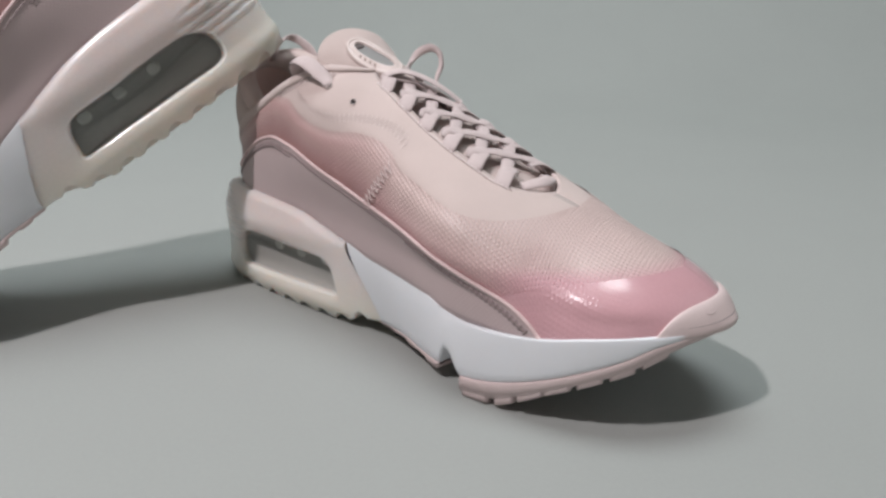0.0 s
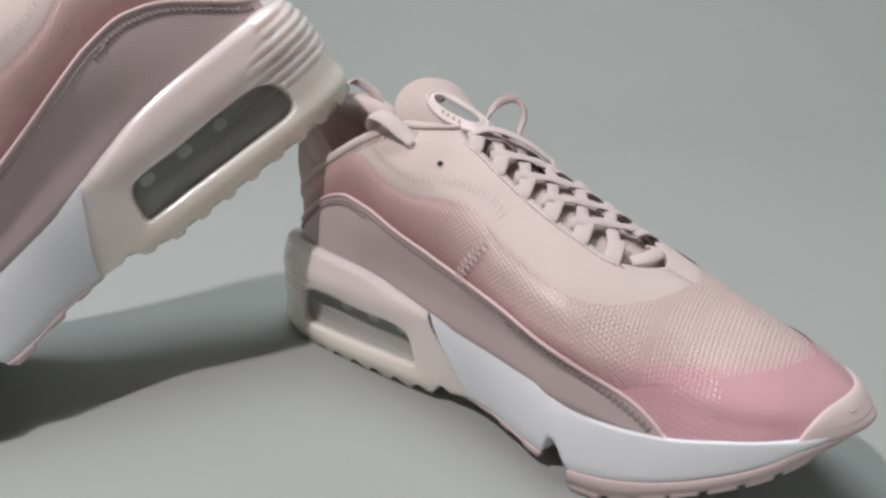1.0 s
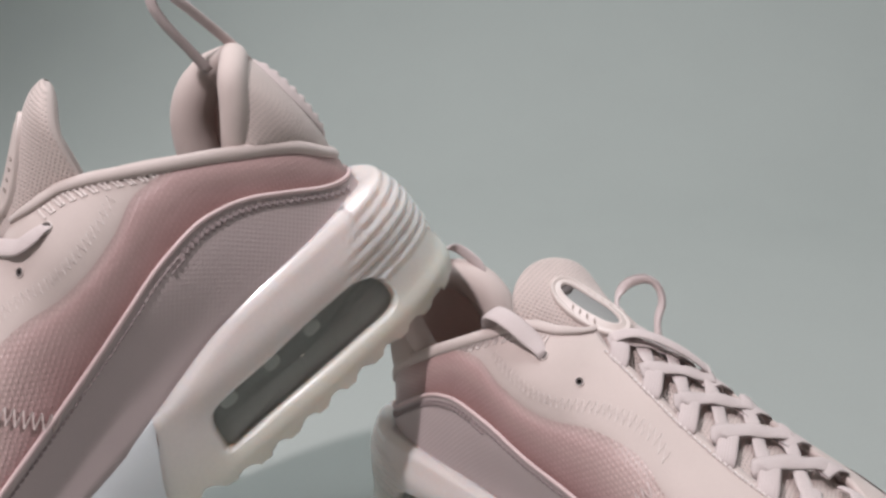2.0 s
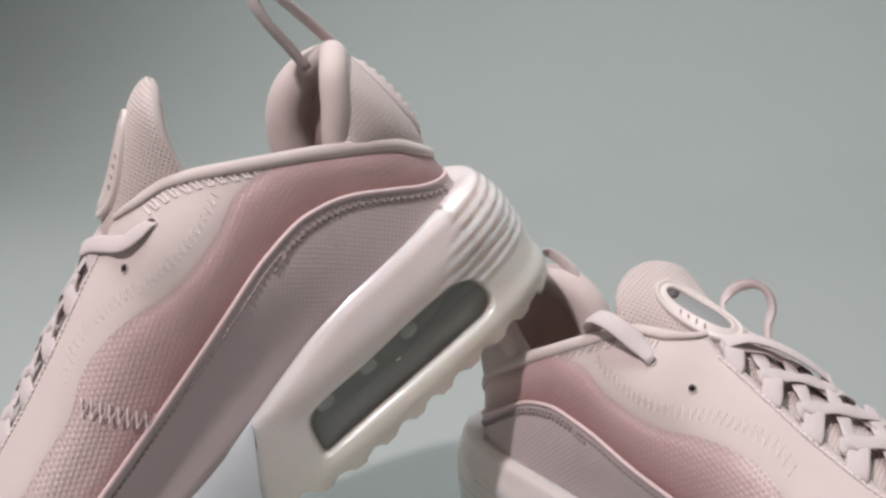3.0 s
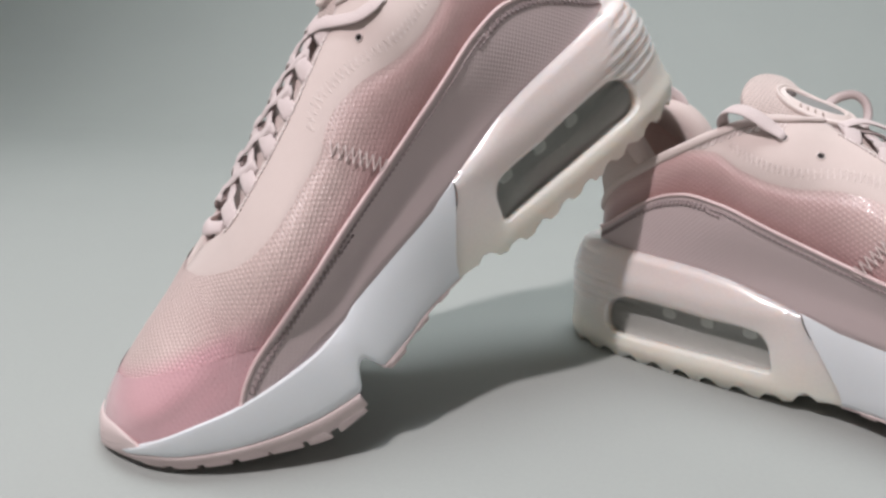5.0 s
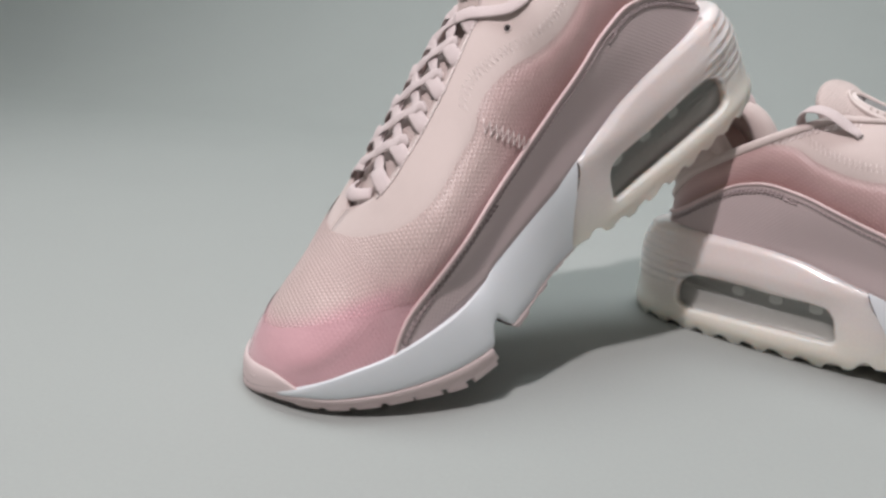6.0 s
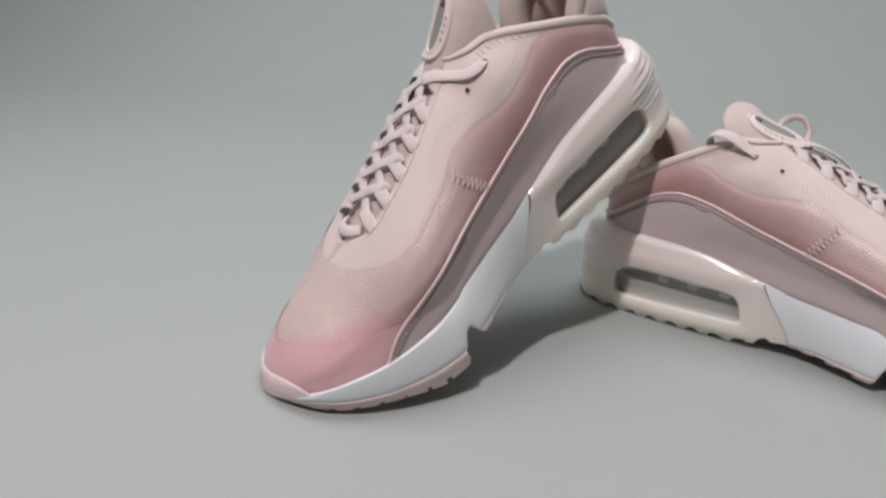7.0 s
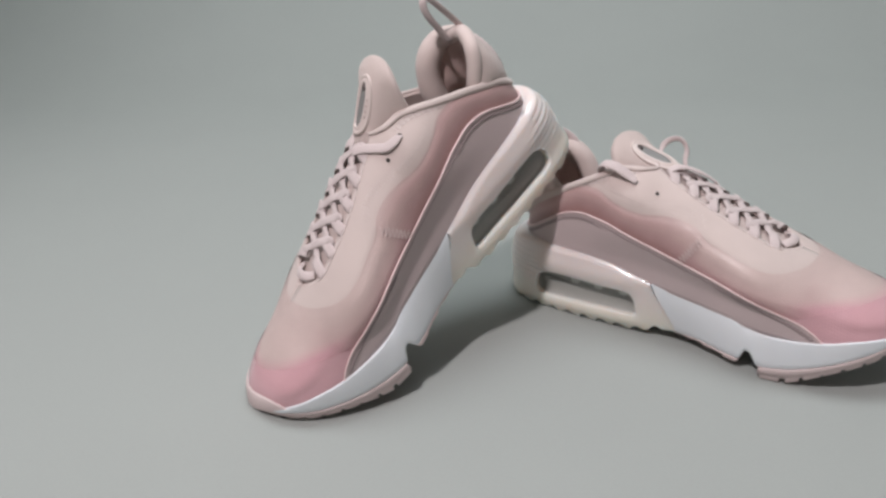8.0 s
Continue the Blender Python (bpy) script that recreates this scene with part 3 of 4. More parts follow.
def make_tread(shoe):
    """The front rubber sole: a thin sheet and lugs parted by grooves; two pods behind the notch."""
    bm = bmesh.new()
    rows = []
    la, lb = SOLE.along_out(186.5), SOLE.along_in(186.5)
    for i in range(161):
        l = la + (lb - la) * i / 160
        x, y = SOLE.at(l)
        zs = Z_SOLE(x)
        zt = zs - (zs - Z_TREAD(x)) * 0.66
        rows.append([sole_at(l, zs + 0.3, 3), sole_at(l, zs + 0.1, 0.1), sole_at(l, zs - 0.5, -0.1), sole_at(l, zt, -0.2), sole_at(l, zt, 5)])
    grid(bm, rows, flip=True)
    for r in (rows[0], rows[-1]):
        bm.faces.new([bm.verts.new(p) for p in r])
    sole = part("outsole", bm, M_RUBBER, shoe, "pale pink rubber outsole", solid=0.5)
    for inner in (False, True):
        along = SOLE.along_in if inner else SOLE.along_out
        bm = bmesh.new()
        rows = []
        for i in range(41):
            x = 121 + 50.5 * i / 40
            l, zs = along(x), Z_SOLE(x)
            rows.append([sole_at(l, zs + 0.4, 1.6), sole_at(l, zs + 0.2, 0.5), sole_at(l, zs - 1.2, 0.6), sole_at(l, zs - 1.6, 1.4), sole_at(l, zs - 1.6, 18)])
        grid(bm, rows, flip=not inner)
        part("arch_strip", bm, M_RUBBER, sole)
    spans = [(187.5, 201), (204.5, 213.5), (215.5, 226.8), (227.6, 238), (240.5, 250), (252.3, 260.5), (262.8, 270)]
    for inner in (False, True):
        along = SOLE.along_in if inner else SOLE.along_out
        for a, b in spans:
            bm = bmesh.new()
            rows = []
            for i in range(9):
                x = a + (b - a) * i / 8
                l = along(x)
                zs, zt = Z_SOLE(x), Z_TREAD(x)
                zm = zs - (zs - zt) * 0.55
                e = 0.25 if i in (0, 8) else 0.0
                rows.append([sole_at(l, zm + 1.2, 1 + e), sole_at(l, zm - 0.2, -0.2 + e), sole_at(l, zt + 0.5, 0.0 + e),
                             sole_at(l, zt + 0.1, 1.0 + e), sole_at(l, zt + 0.1, 20), sole_at(l, zm + 1.2, 20)])
            vs = grid(bm, rows, wrap=True, flip=not inner)
            bm.faces.new(vs[0])
            bm.faces.new(vs[-1])
            part("tread_lug", bm, M_RUBBER, sole)
    for inner in (False, True):
        along = SOLE.along_in if inner else SOLE.along_out
        for a, b, z0 in ((128, 136, 4.2), (142, 151, 3.2), (158, 170, 1.4)):
            bm = bmesh.new()
            rows = []
            for i in range(9):
                x = a + (b - a) * i / 8
                l = along(x)
                zs = Z_SOLE(x)
                e = 1.0 if i in (0, 8) else 0.0
                zt = min(zs - 1.5, z0 + (1.2 if i in (0, 8) else 0))
                rows.append([sole_at(l, zs + 1.0, 2), sole_at(l, zs - 0.2, 0.2 + e), sole_at(l, zt, 1.2 + e), sole_at(l, zt, 24), sole_at(l, zs + 1.0, 24)])
            vs = grid(bm, rows, wrap=True, flip=not inner)
            bm.faces.new(vs[0])
            bm.faces.new(vs[-1])
            part("tread_lug", bm, M_RUBBER, sole)


WINDOW = [(90.5, 14.2, 0), (90.3, 20.5, 0), (88, 28.5, 0), (81.5, 33, 0), (59, 33.4, 0), (45, 34.2, 0), (26, 34.6, 0), (12.5, 33.2, 0),
          (4.6, 28.6, 0), (1.8, 21.5, 0), (3.2, 15, 0), (9.5, 12.6, 0), (24, 12.8, 0), (45, 13.3, 0), (66, 13.6, 0), (82, 13.6, 0)]


def heel_at(l, z, depth=0.0):
    """The milky heel's wall: l along the plan, flaring, with ridges round the back."""
    lab = l if l < SOLE.total / 2 else l - SOLE.total
    back = 1 - smoothstep(8, 60, abs(lab))
    k = (z - 22) / 38
    inset = (1.4 + 6.2 * back) * max(k, 0) ** 2.2
    inset += 4.0 * max((7 - z) / 11, 0) ** 2
    inset = inset * (1 - smoothstep(96, 118, SOLE.at(l % SOLE.total)[0])) + 0.5 * smoothstep(96, 118, SOLE.at(l % SOLE.total)[0])
    inset -= 1.9 * math.exp(-((z - 43) / 7.5) ** 2) * (1 - smoothstep(80, 104, SOLE.at(l % SOLE.total)[0])) * (1 - 0.6 * back)
    inset -= 1.2 * math.exp(-((z - 8.0) / 5.0) ** 2) * (1 - smoothstep(84, 104, SOLE.at(l % SOLE.total)[0]))
    zf = Z_FEATHER(SOLE.at(l % SOLE.total)[0])
    lip = min(max((z - zf + 4.5) / 4.5, 0), 1)
    inset += 2.8 * (1 - math.sqrt(1 - lip * lip)) * (1 - 0.5 * back)
    ridge = (1 - smoothstep(46, 58, abs(lab) + (z - 56) * 0.7)) * smoothstep(22, 28, z) * (1 - smoothstep(56.5, 58.5, z))
    inset -= 1.9 * ridge * (abs(math.sin((z - 24) * math.pi / 4.8)) ** 0.75 - 0.6)
    return sole_at(l % SOLE.total, z, inset + depth)


def heel_bottom(x):
    """The scalloped lower edge of the heel."""
    e = 7.5 * smoothstep(84, 118, x)
    off = abs((x - 9) % 15.0 - 7.5)
    notch = 4.0 * math.sqrt(max(1 - (off / 4.6) ** 2, 0.0)) * (1 - smoothstep(106, 114, x))
    return -1.5 + e + notch


def sole_plate(x):
    """The flat underside between the scallops."""
    return -1.5 + 7.6 * smoothstep(84, 118, x)


def make_heel(shoe):
    total = SOLE.total
    bm = bmesh.new()
    heights = [0.0, 0.03, 0.08] + [0.12 + 0.88 * i / 40 for i in range(41)]

    def column(get_l):
        r = []
        for w in heights:
            z = 20.0
            for _ in range(3):
                l = get_l(z)
                x = SOLE.at(l)[0]
                zb, zf = heel_bottom(x), Z_FEATHER(x)
                z = zb + (zf - zb) * w
            r.append(heel_at(l, z))
        x, y = r[0].x, r[0].y
        top = r[-1]
        return [Vector((x, y * 0.0, sole_plate(x))), Vector((x, y * 0.80, sole_plate(x))), Vector((x, y * 0.86, r[0].z + 0.2))] + r + [
            Vector((top.x + (0.07 * (60 - top.x)), top.y * 0.90, top.z + 0.6)), Vector((top.x + 0.16 * (60 - top.x), top.y * 0.75, top.z - 1))]

    w0, w1 = -3.0, 98.0
    lo0, lo1 = SOLE.along_out(w0), SOLE.along_out(w1)
    li0, li1 = SOLE.along_in(w0), SOLE.along_in(w1)
    back0, back1 = li0 - total, lo0
    grid(bm, [column(lambda z, u=i / 90: back0 + (back1 - back0) * u) for i in range(91)])
    grid(bm, [column(lambda z, u=i / 16: lo1 + (SOLE.along_out(x_join(z)) - lo1) * u) for i in range(17)])
    grid(bm, [column(lambda z, u=i / 16: SOLE.along_in(x_join(z)) * (1 - u) + li1 * u) for i in range(17)])
    loop = smooth_path(WINDOW, 300, closed=True)
    cx, cz = 47.0, 22.5
    cavities = []
    for inner in (False, True):
        along = SOLE.along_in if inner else SOLE.along_out
        rings = []
        for k in range(15):
            ring = []
            for p in loop:
                dx, dz = p.x - cx, p.y - cz
                # where the ray from the window's middle leaves the wall's outline
                s, step = 1.0, 4.0
                for _ in range(30):
                    x, z = cx + dx * (s + step), cz + dz * (s + step)
                    if w0 <= x <= w1 and heel_bottom(x) <= z <= Z_FEATHER(x):
                        s += step
                    else:
                        step /= 2
                u = (k / 14) ** 1.3
                x, z = cx + dx * (1 + (s - 1) * u), cz + dz * (1 + (s - 1) * u)
                lip = 0.9 * (1 - smoothstep(0, 0.10, u))
                ring.append(heel_at(along(x), z, lip))
            if k == 14:
                for x in (w0, w1):
                    for z in (heel_bottom(x), Z_FEATHER(x)):
                        c = heel_at(along(x), z)
                        ring[min(range(len(ring)), key=lambda q: (ring[q] - c).length)] = c
            rings.append(ring)
        lipped = [[heel_at(along(cx + (p.x - cx) * f), cz + (p.y - cz) * f, dpt) for p in loop] for f, dpt in ((0.975, 6.0), (0.985, 2.6))]
        grid(bm, (lipped + rings)[::1 if inner else -1], wrap=True)
        # top and bottom strips close the wall against the foot bed
        xs = [w0 + (w1 - w0) * i / 120 for i in range(121)]
        tops = []
        for x in xs:
            t = heel_at(along(x), Z_FEATHER(x))
            b = heel_at(along(x), heel_bottom(x))
            tops.append([t, Vector((t.x, t.y * 0.90, t.z + 0.6)), Vector((t.x, t.y * 0.75, t.z - 1)),
                         Vector((b.x, 0, sole_plate(b.x))), Vector((b.x, b.y * 0.80, sole_plate(b.x))), Vector((b.x, b.y * 0.86, b.z + 0.2)), b])
        grid(bm, [r[:3] for r in tops], flip=not inner)
        grid(bm, [r[3:] for r in tops], flip=not inner)
        cavities.append((along, inner))
    heel = part("heel_frame", bm, M_CLEAR, shoe, "milky translucent ribbed heel")
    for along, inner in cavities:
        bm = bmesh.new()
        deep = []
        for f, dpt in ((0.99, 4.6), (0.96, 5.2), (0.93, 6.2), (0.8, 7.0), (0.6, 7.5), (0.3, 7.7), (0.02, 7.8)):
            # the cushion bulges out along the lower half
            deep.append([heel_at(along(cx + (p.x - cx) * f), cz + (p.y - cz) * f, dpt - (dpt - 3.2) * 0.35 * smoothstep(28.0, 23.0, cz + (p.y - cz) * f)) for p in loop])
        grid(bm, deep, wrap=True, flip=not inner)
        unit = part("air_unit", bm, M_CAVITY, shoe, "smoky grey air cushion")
        bm = bmesh.new()
        pane = [[heel_at(along(cx + (p.x - cx) * f), cz + (p.y - cz) * f, dpt) for p in loop] for f, dpt in ((0.985, 2.6), (0.9, 2.0), (0.6, 1.7), (0.02, 1.6))]
        grid(bm, pane, wrap=True, flip=not inner)
        ob = part("pane", bm, glass, unit, "clear glossy film")
        ob.visible_shadow = False
        for x in (37, 58, 79):
            bm = bmesh.new()
            rows = []
            for k, (f, dpt) in enumerate(((1.0, 9), (1.0, 6.5), (0.92, 6.0), (0.7, 5.8), (0.02, 5.7))):
                r = []
                for q in range(24):
                    a = 2 * math.pi * q / 24
                    dx = 3.8 * f * math.copysign(abs(math.cos(a)) ** 0.8, math.cos(a))
                    dz = 2.9 * f * math.copysign(abs(math.sin(a)) ** 0.8, math.sin(a))
                    r.append(heel_at(along(x + dx), 29.2 + dz, dpt))
                rows.append(r)
            grid(bm, rows, wrap=True, flip=not inner)
            part("post", bm, M_POST, unit, "pale inner post")


def toe_reach(phi, z):
    """How far the upper reaches at this height, in a direction from a point inside the toe."""
    c, d = math.cos(phi), math.sin(phi)
    r, step = 0.0, 16.0
    for _ in range(28):
        x, y = 250 + (r + step) * c, (r + step) * d
        inside = x < 281 and z < Z_TOP(x)
        if inside:
            l = UPPER.along_in(x) if y > 0 else UPPER.along_out(x)
            wide = abs(UPPER.at(l)[1]) * max(math.cos(theta_z(x, z)), 0.0) ** (2 / power(x))
            inside = abs(y) < wide
        if inside:
            r += step
        else:
            step /= 2
    return r


def make_cap(shoe):
    """The rubber bumper wraps the toe's tip and rises to a round top edge."""
    bm = bmesh.new()
    rows = []

    def cap_point(phi, z, lift, rise=0.0):
        r = toe_reach(phi, z) + lift
        return Vector((250 + r * math.cos(phi), r * math.sin(phi), z + rise))

    for i in range(97):
        a = i / 48 - 1
        phi = radians(69) * a
        low = cap_point(phi, 37, 0)
        zs = Z_SOLE(low.x)
        top = zs + 2.2 + 7.6 * (1 - abs(a) ** 9)
        r = [cap_point(phi, max(zs, 36.2), 0.0, -1.8), cap_point(phi, max(zs, 36.2), 3.1, -1.6), cap_point(phi, max(zs, 36.2), 3.5, -0.3)]
        for k in range(19):
            v = k / 18
            z = max(zs, 36.2) + 1.0 + (top - max(zs, 36.2) - 1.0) * v
            lift = (3.0 - 0.2 * v) * math.sqrt(max(1 - max((v - 0.5) / 0.5, 0) ** 2.6, 0.0)) + 0.1
            r.append(cap_point(phi, z, lift * (1 - 0.35 * v), lift * 0.55 * v))
        rows.append(r)
    grid(bm, rows)
    cap = part("toe_bumper", bm, M_RUBBER, shoe, "pale pink rubber toe bumper")
    bm = bmesh.new()
    pts = [cap_point(radians(-34 + 22 * k / 8), 41 + 3.0 * (k / 8) ** 2 + 3.5 * (1 - k / 8) ** 4, 2.45) for k in range(9)]
    tube(bm, pts, 0.75, 6, 0.6, None, lambda u: 0.35 + 0.85 * math.sin(math.pi * min(0.08 + u * 0.9, 1)))
    part("emblem", bm, M_RUBBER, cap, "small raised plain mark")
    # the bumper's lower lip is parted from it by a narrow crease; a dark tube draws its shade
    bm = bmesh.new()
    line = [cap_point(radians(-62 + 124 * k / 40), 39.0 - 1.6 * math.cos(radians(-62 + 124 * k / 40)) + 1.0, 2.75) for k in range(41)]
    tube(bm, line, 0.55, 6, 0.5, [Vector((q.x - 250, q.y, 0)) for q in line], lambda u: 0.25 + 0.75 * math.sin(math.pi * u) ** 0.6)
    part("crease", bm, M_THREAD, cap, "dark line for the shade in a crease")


TONGUE_UP = [(204, 69, 0), (185, 79.5, 0), (160, 93.7, 0), (135, 106.2, 0), (115, 115.5, 0), (100, 124.5, 0), (86, 135, 0), (72, 146, 0), (63, 153, 0), (56, 157.5, 0)]
TONGUE_BACK = [(204, 69, 0), (185, 79.5, 0), (160, 93.4, 0), (135, 106, 0), (118, 114, 0), (106, 121.5, 0), (96, 126.3, 0), (84, 130.2, 0), (74, 134.3, 0), (66, 139, 0), (60, 144, 0)]


def tongue_axis(line):
    p = smooth_path([(x, 0, z) for x, z, _ in line], 60)
    out = []
    for i, q in enumerate(p):
        t = (p[min(i + 1, 59)] - p[max(i - 1, 0)]).normalized()
        n = t.cross(Vector((0, 1, 0))).normalized()
        out.append((q, t, -n if n.z < 0 else n))
    return out


TONGUE_LINE = []


def tongue_frame(u):
    """A point of the tongue's middle line, the way across it and its normal, rolled to one side near the top."""
    f = min(max(u, 0.0), 1.0) * 59
    i = min(int(f), 58)
    k = f - i
    q = TONGUE_LINE[i][0].lerp(TONGUE_LINE[i + 1][0], k)
    n = TONGUE_LINE[i][2].lerp(TONGUE_LINE[i + 1][2], k).normalized()
    r = TONGUE_ROLL[0] * smoothstep(0.45, 0.75, u)
    return q, Vector((0, math.cos(r), 0)) + n * math.sin(r), n * math.cos(r) - Vector((0, math.sin(r), 0))


TONGUE_ROLL = [0.0]


def curl(u):
    return 0.006 + 0.034 * smoothstep(0.40, 0.60, u) * smoothstep(0.96, 0.72, u)



def tongue_at(u, y, lift=0.0):
    q, s, n = tongue_frame(u)
    return q + s * y + n * (lift - curl(u) * y * y), n


def make_tongue(shoe, line, roll):
    TONGUE_LINE[:] = tongue_axis(line)
    TONGUE_ROLL[0] = radians(roll)
    rows = []
    for i in range(75):
        u = i / 74 if i < 60 else 1 - (1 - 59 / 74) * (1 - (i - 59) / 15) ** 2
        q, side, n = tongue_frame(u)
        w = 12 + 11.5 * smoothstep(0.0, 0.14, u) + 3.0 * smoothstep(0.50, 0.80, u)
        th = 2.0 + 5.2 * smoothstep(0.50, 0.80, u)
        if u > 0.80:
            w *= math.sqrt(max(1 - ((u - 0.80) / 0.2005) ** 2.5, 0.0))
        th *= math.sqrt(max(1 - max((u - 0.90) / 0.1005, 0) ** 2.2, 0.0))
        r = []
        for k in range(40):
            a = 2 * math.pi * k / 40
            c, sn = math.cos(a), math.sin(a)
            y = w * math.copysign(abs(c) ** 0.85, c)
            h = (th * 0.62 if sn > 0 else th) * math.copysign(abs(sn) ** 0.85, sn)
            r.append(q + side * y + n * (h - curl(u) * y * y))
        rows.append(r)
    bm = bmesh.new()
    grid(bm, [r[0:21] for r in rows])
    body = part("tongue", bm, M_KNIT, shoe, "padded beige knit tongue")
    bm = bmesh.new()
    grid(bm, [r[20:] + r[:1] for r in rows])
    part("tongue_back", bm, M_BEIGE, body, "smooth beige roll behind the knit")
    # badge: an oval plate with a long recessed slot
    bm = bmesh.new()
    cu, n_around = 0.805, 64

    def oval(ru, ry, lift):
        r = []
        for k in range(n_around):
            a = 2 * math.pi * k / n_around
            du, dy = math.copysign(abs(math.cos(a)) ** 0.8, math.cos(a)) * ru, math.copysign(abs(math.sin(a)) ** 0.85, math.sin(a)) * ry
            r.append(tongue_at(cu + du, dy, lift)[0])
        return r

    grid(bm, [oval(0.118, 9.0, 2.5), oval(0.118, 9.0, 5.0), oval(0.116, 8.7, 5.6), oval(0.112, 8.2, 5.8), oval(0.108, 7.7, 5.6), oval(0.106, 7.3, 5.25), oval(0.102, 6.6, 5.3),
              oval(0.092, 4.8, 6.0), oval(0.089, 4.3, 6.0), oval(0.086, 3.9, 4.75)], wrap=True, flip=True)
    badge = part("tongue_badge", bm, M_BADGE, shoe, "oval beige rubber badge with a slot")
    bm = bmesh.new()
    vs = grid(bm, [oval(0.0865, 4.0, 4.9), oval(0.05, 1.4, 4.85)], wrap=True, flip=True)
    bm.faces.new(vs[-1])
    part("slot", bm, M_SLOT, badge, "grey recessed slot")
    # the slot's dark upper end: a near-black disc painted as shade
    bm = bmesh.new()
    vs = grid(bm, [[tongue_at(cu + 0.070 + 0.015 * math.cos(a), 3.2 * math.sin(a), lift)[0] for a in [6.28318 * k / 16 for k in range(16)]] for lift in (5.0, 5.05)], wrap=True, flip=True)
    bm.faces.new(vs[-1])
    part("hole", bm, M_DARK, badge, "dark disc for the shaded hole")
    for k in (-1, 1):
        for i in range(4):
            bm = bmesh.new()
            tube(bm, [tongue_at(cu - 0.045 + 0.022 * i, k * 5.7 - 0.7, 5.75)[0], tongue_at(cu - 0.040 + 0.022 * i, k * 5.7 + 0.7, 5.75)[0]], 0.45, 6, 0.8)
            part("raised_bar", bm, M_BADGE, badge)


def make_ankle(shoe, resting):
    """The padded sock that stands up behind the foot: its rolled rim, knit back, lining, ridged pad and pull loop."""
    half_a = smooth_path([(25, -21.5, 95), (20, -23, 105), (13.5, -23.5, 116), (8, -21, 125.5), (3.5, -14, 130), (0.5, -5, 131.5), (0, 0, 131.8)], 41)
    half_b = smooth_path([(0, 0, 131.8), (1.5, 6, 131), (5, 14, 130), (9, 19.5, 128.5), (16, 22.5, 123), (23, 23.5, 111), (28, 23, 97), (30, 22, 80)], 41)
    rim = [Vector((p.x - 4 + 6.5 * smoothstep(46, 62, i), p.y, p.z - 0.15 * max(p.z - 95, 0))) for i, p in enumerate(half_a + half_b[1:])]

    def rim_at(s):
        f = min(max(s, 0.0), 1.0) * 80
        i = min(int(f), 79)
        return rim[i].lerp(rim[i + 1], f - i)

    def base_at(s, down, lift):
        inner = s > 0.5
        front = 40.0 if inner else 25.0
        x = -13.9 + (front + 13.9) * (1 - math.sin(math.pi * s))
        return on_upper(x, collar_z(x, inner) - down, lift, inner)[0]

    def surface(s, h, lift=0.0):
        a, b = base_at(s, 4, -2.0), rim_at(s)
        m = (a + b) / 2
        n = Vector((m.x - 20, m.y * 1.1, 0)).normalized()
        b = b + n * 2.6
        p = a.lerp(b, h)
        return p + n * (lift + (3.0 + 3.2 * math.sin(math.pi * s) ** 3) * math.sin(math.pi * min(h, 1)) ** 0.8)

    bm = bmesh.new()
    grid(bm, [[surface(i / 80, j / 16) for j in range(17)] for i in range(81)], flip=True)
    part("ankle_collar", bm, M_KNIT, shoe, "padded beige knit ankle collar")
    bm = bmesh.new()
    rows = []
    for i in range(81):
        s = i / 80
        a, b = base_at(s, 18, -5.0), rim_at(s)
        m = (a + b) / 2
        n = Vector((m.x - 20, m.y * 1.1, 0)).normalized()
        rows.append([(b - n * 3.2).lerp(a, j / 12) - n * 3.6 * math.sin(math.pi * j / 12) for j in range(13)])
    grid(bm, rows, flip=True)
    part("ankle_lining", bm, M_LINING, shoe, "soft rose lining")
    bm = bmesh.new()
    ups = []
    for i in range(81):
        ups.append(Vector((rim[i].x - 20, rim[i].y * 1.1, 6)).normalized())
    tube(bm, rim, 5.5, 20, 1.0, ups, lambda u: 1 + 0.75 * smoothstep(0.50, 0.72, u))
    part("collar_rim", bm, M_BEIGE, shoe, "smooth beige rim roll")
    bm = bmesh.new()
    rows = []
    for i in range(46):
        k = i / 45
        h = 0.20 + 0.72 * k
        w = math.sqrt(max(1 - (2 * k - 1) ** 2, 0.0)) + 0.02
        r = []
        for j in range(15):
            v = j / 7 - 1
            edge = max(1 - v ** 4, 0.0) * min(1.0, w * 1.4)
            tooth = 1.1 * (0.5 + 0.5 * math.cos(k * 2 * math.pi * 9)) * max(1 - (v / 0.5) ** 4, 0.0)
            r.append(surface(0.5 + 0.095 * w * v, h, 0.2 + (1.1 + tooth) * edge))
        rows.append(r)
    grid(bm, rows, flip=True)
    part("heel_pad", bm, M_RUBBER, shoe, "ridged oval heel pad")
    bm = bmesh.new()
    loop = smooth_path([(4, 0, 126), (2, 5, 133), (2, 12, 138), (5, 17, 138), (11, 19.5, 134.5), (16, 20.5, 130.5), (18, 20, 126), (16, 17, 120)] if resting else
                       [(7, 1, 127), (8, 1, 138), (9.5, 1, 150), (9, 1, 158), (6, 1, 162.5), (2.5, 1, 160.5), (-0.5, 0, 152), (-4, 0, 140), (-6.5, 0, 130), (-8, 0, 118)], 48)
    ups = []
    for i in range(48):
        t = (loop[min(i + 1, 47)] - loop[max(i - 1, 0)]).normalized()
        ups.append(t.cross(Vector((0.5, 0.2, 0.3)) if resting else Vector((0.9, 1, 0.3))))
    tube(bm, loop, 2.6 if resting else 2.8, 12, 0.32, ups)
    part("pull_loop", bm, M_LACE, shoe, "woven beige pull loop")


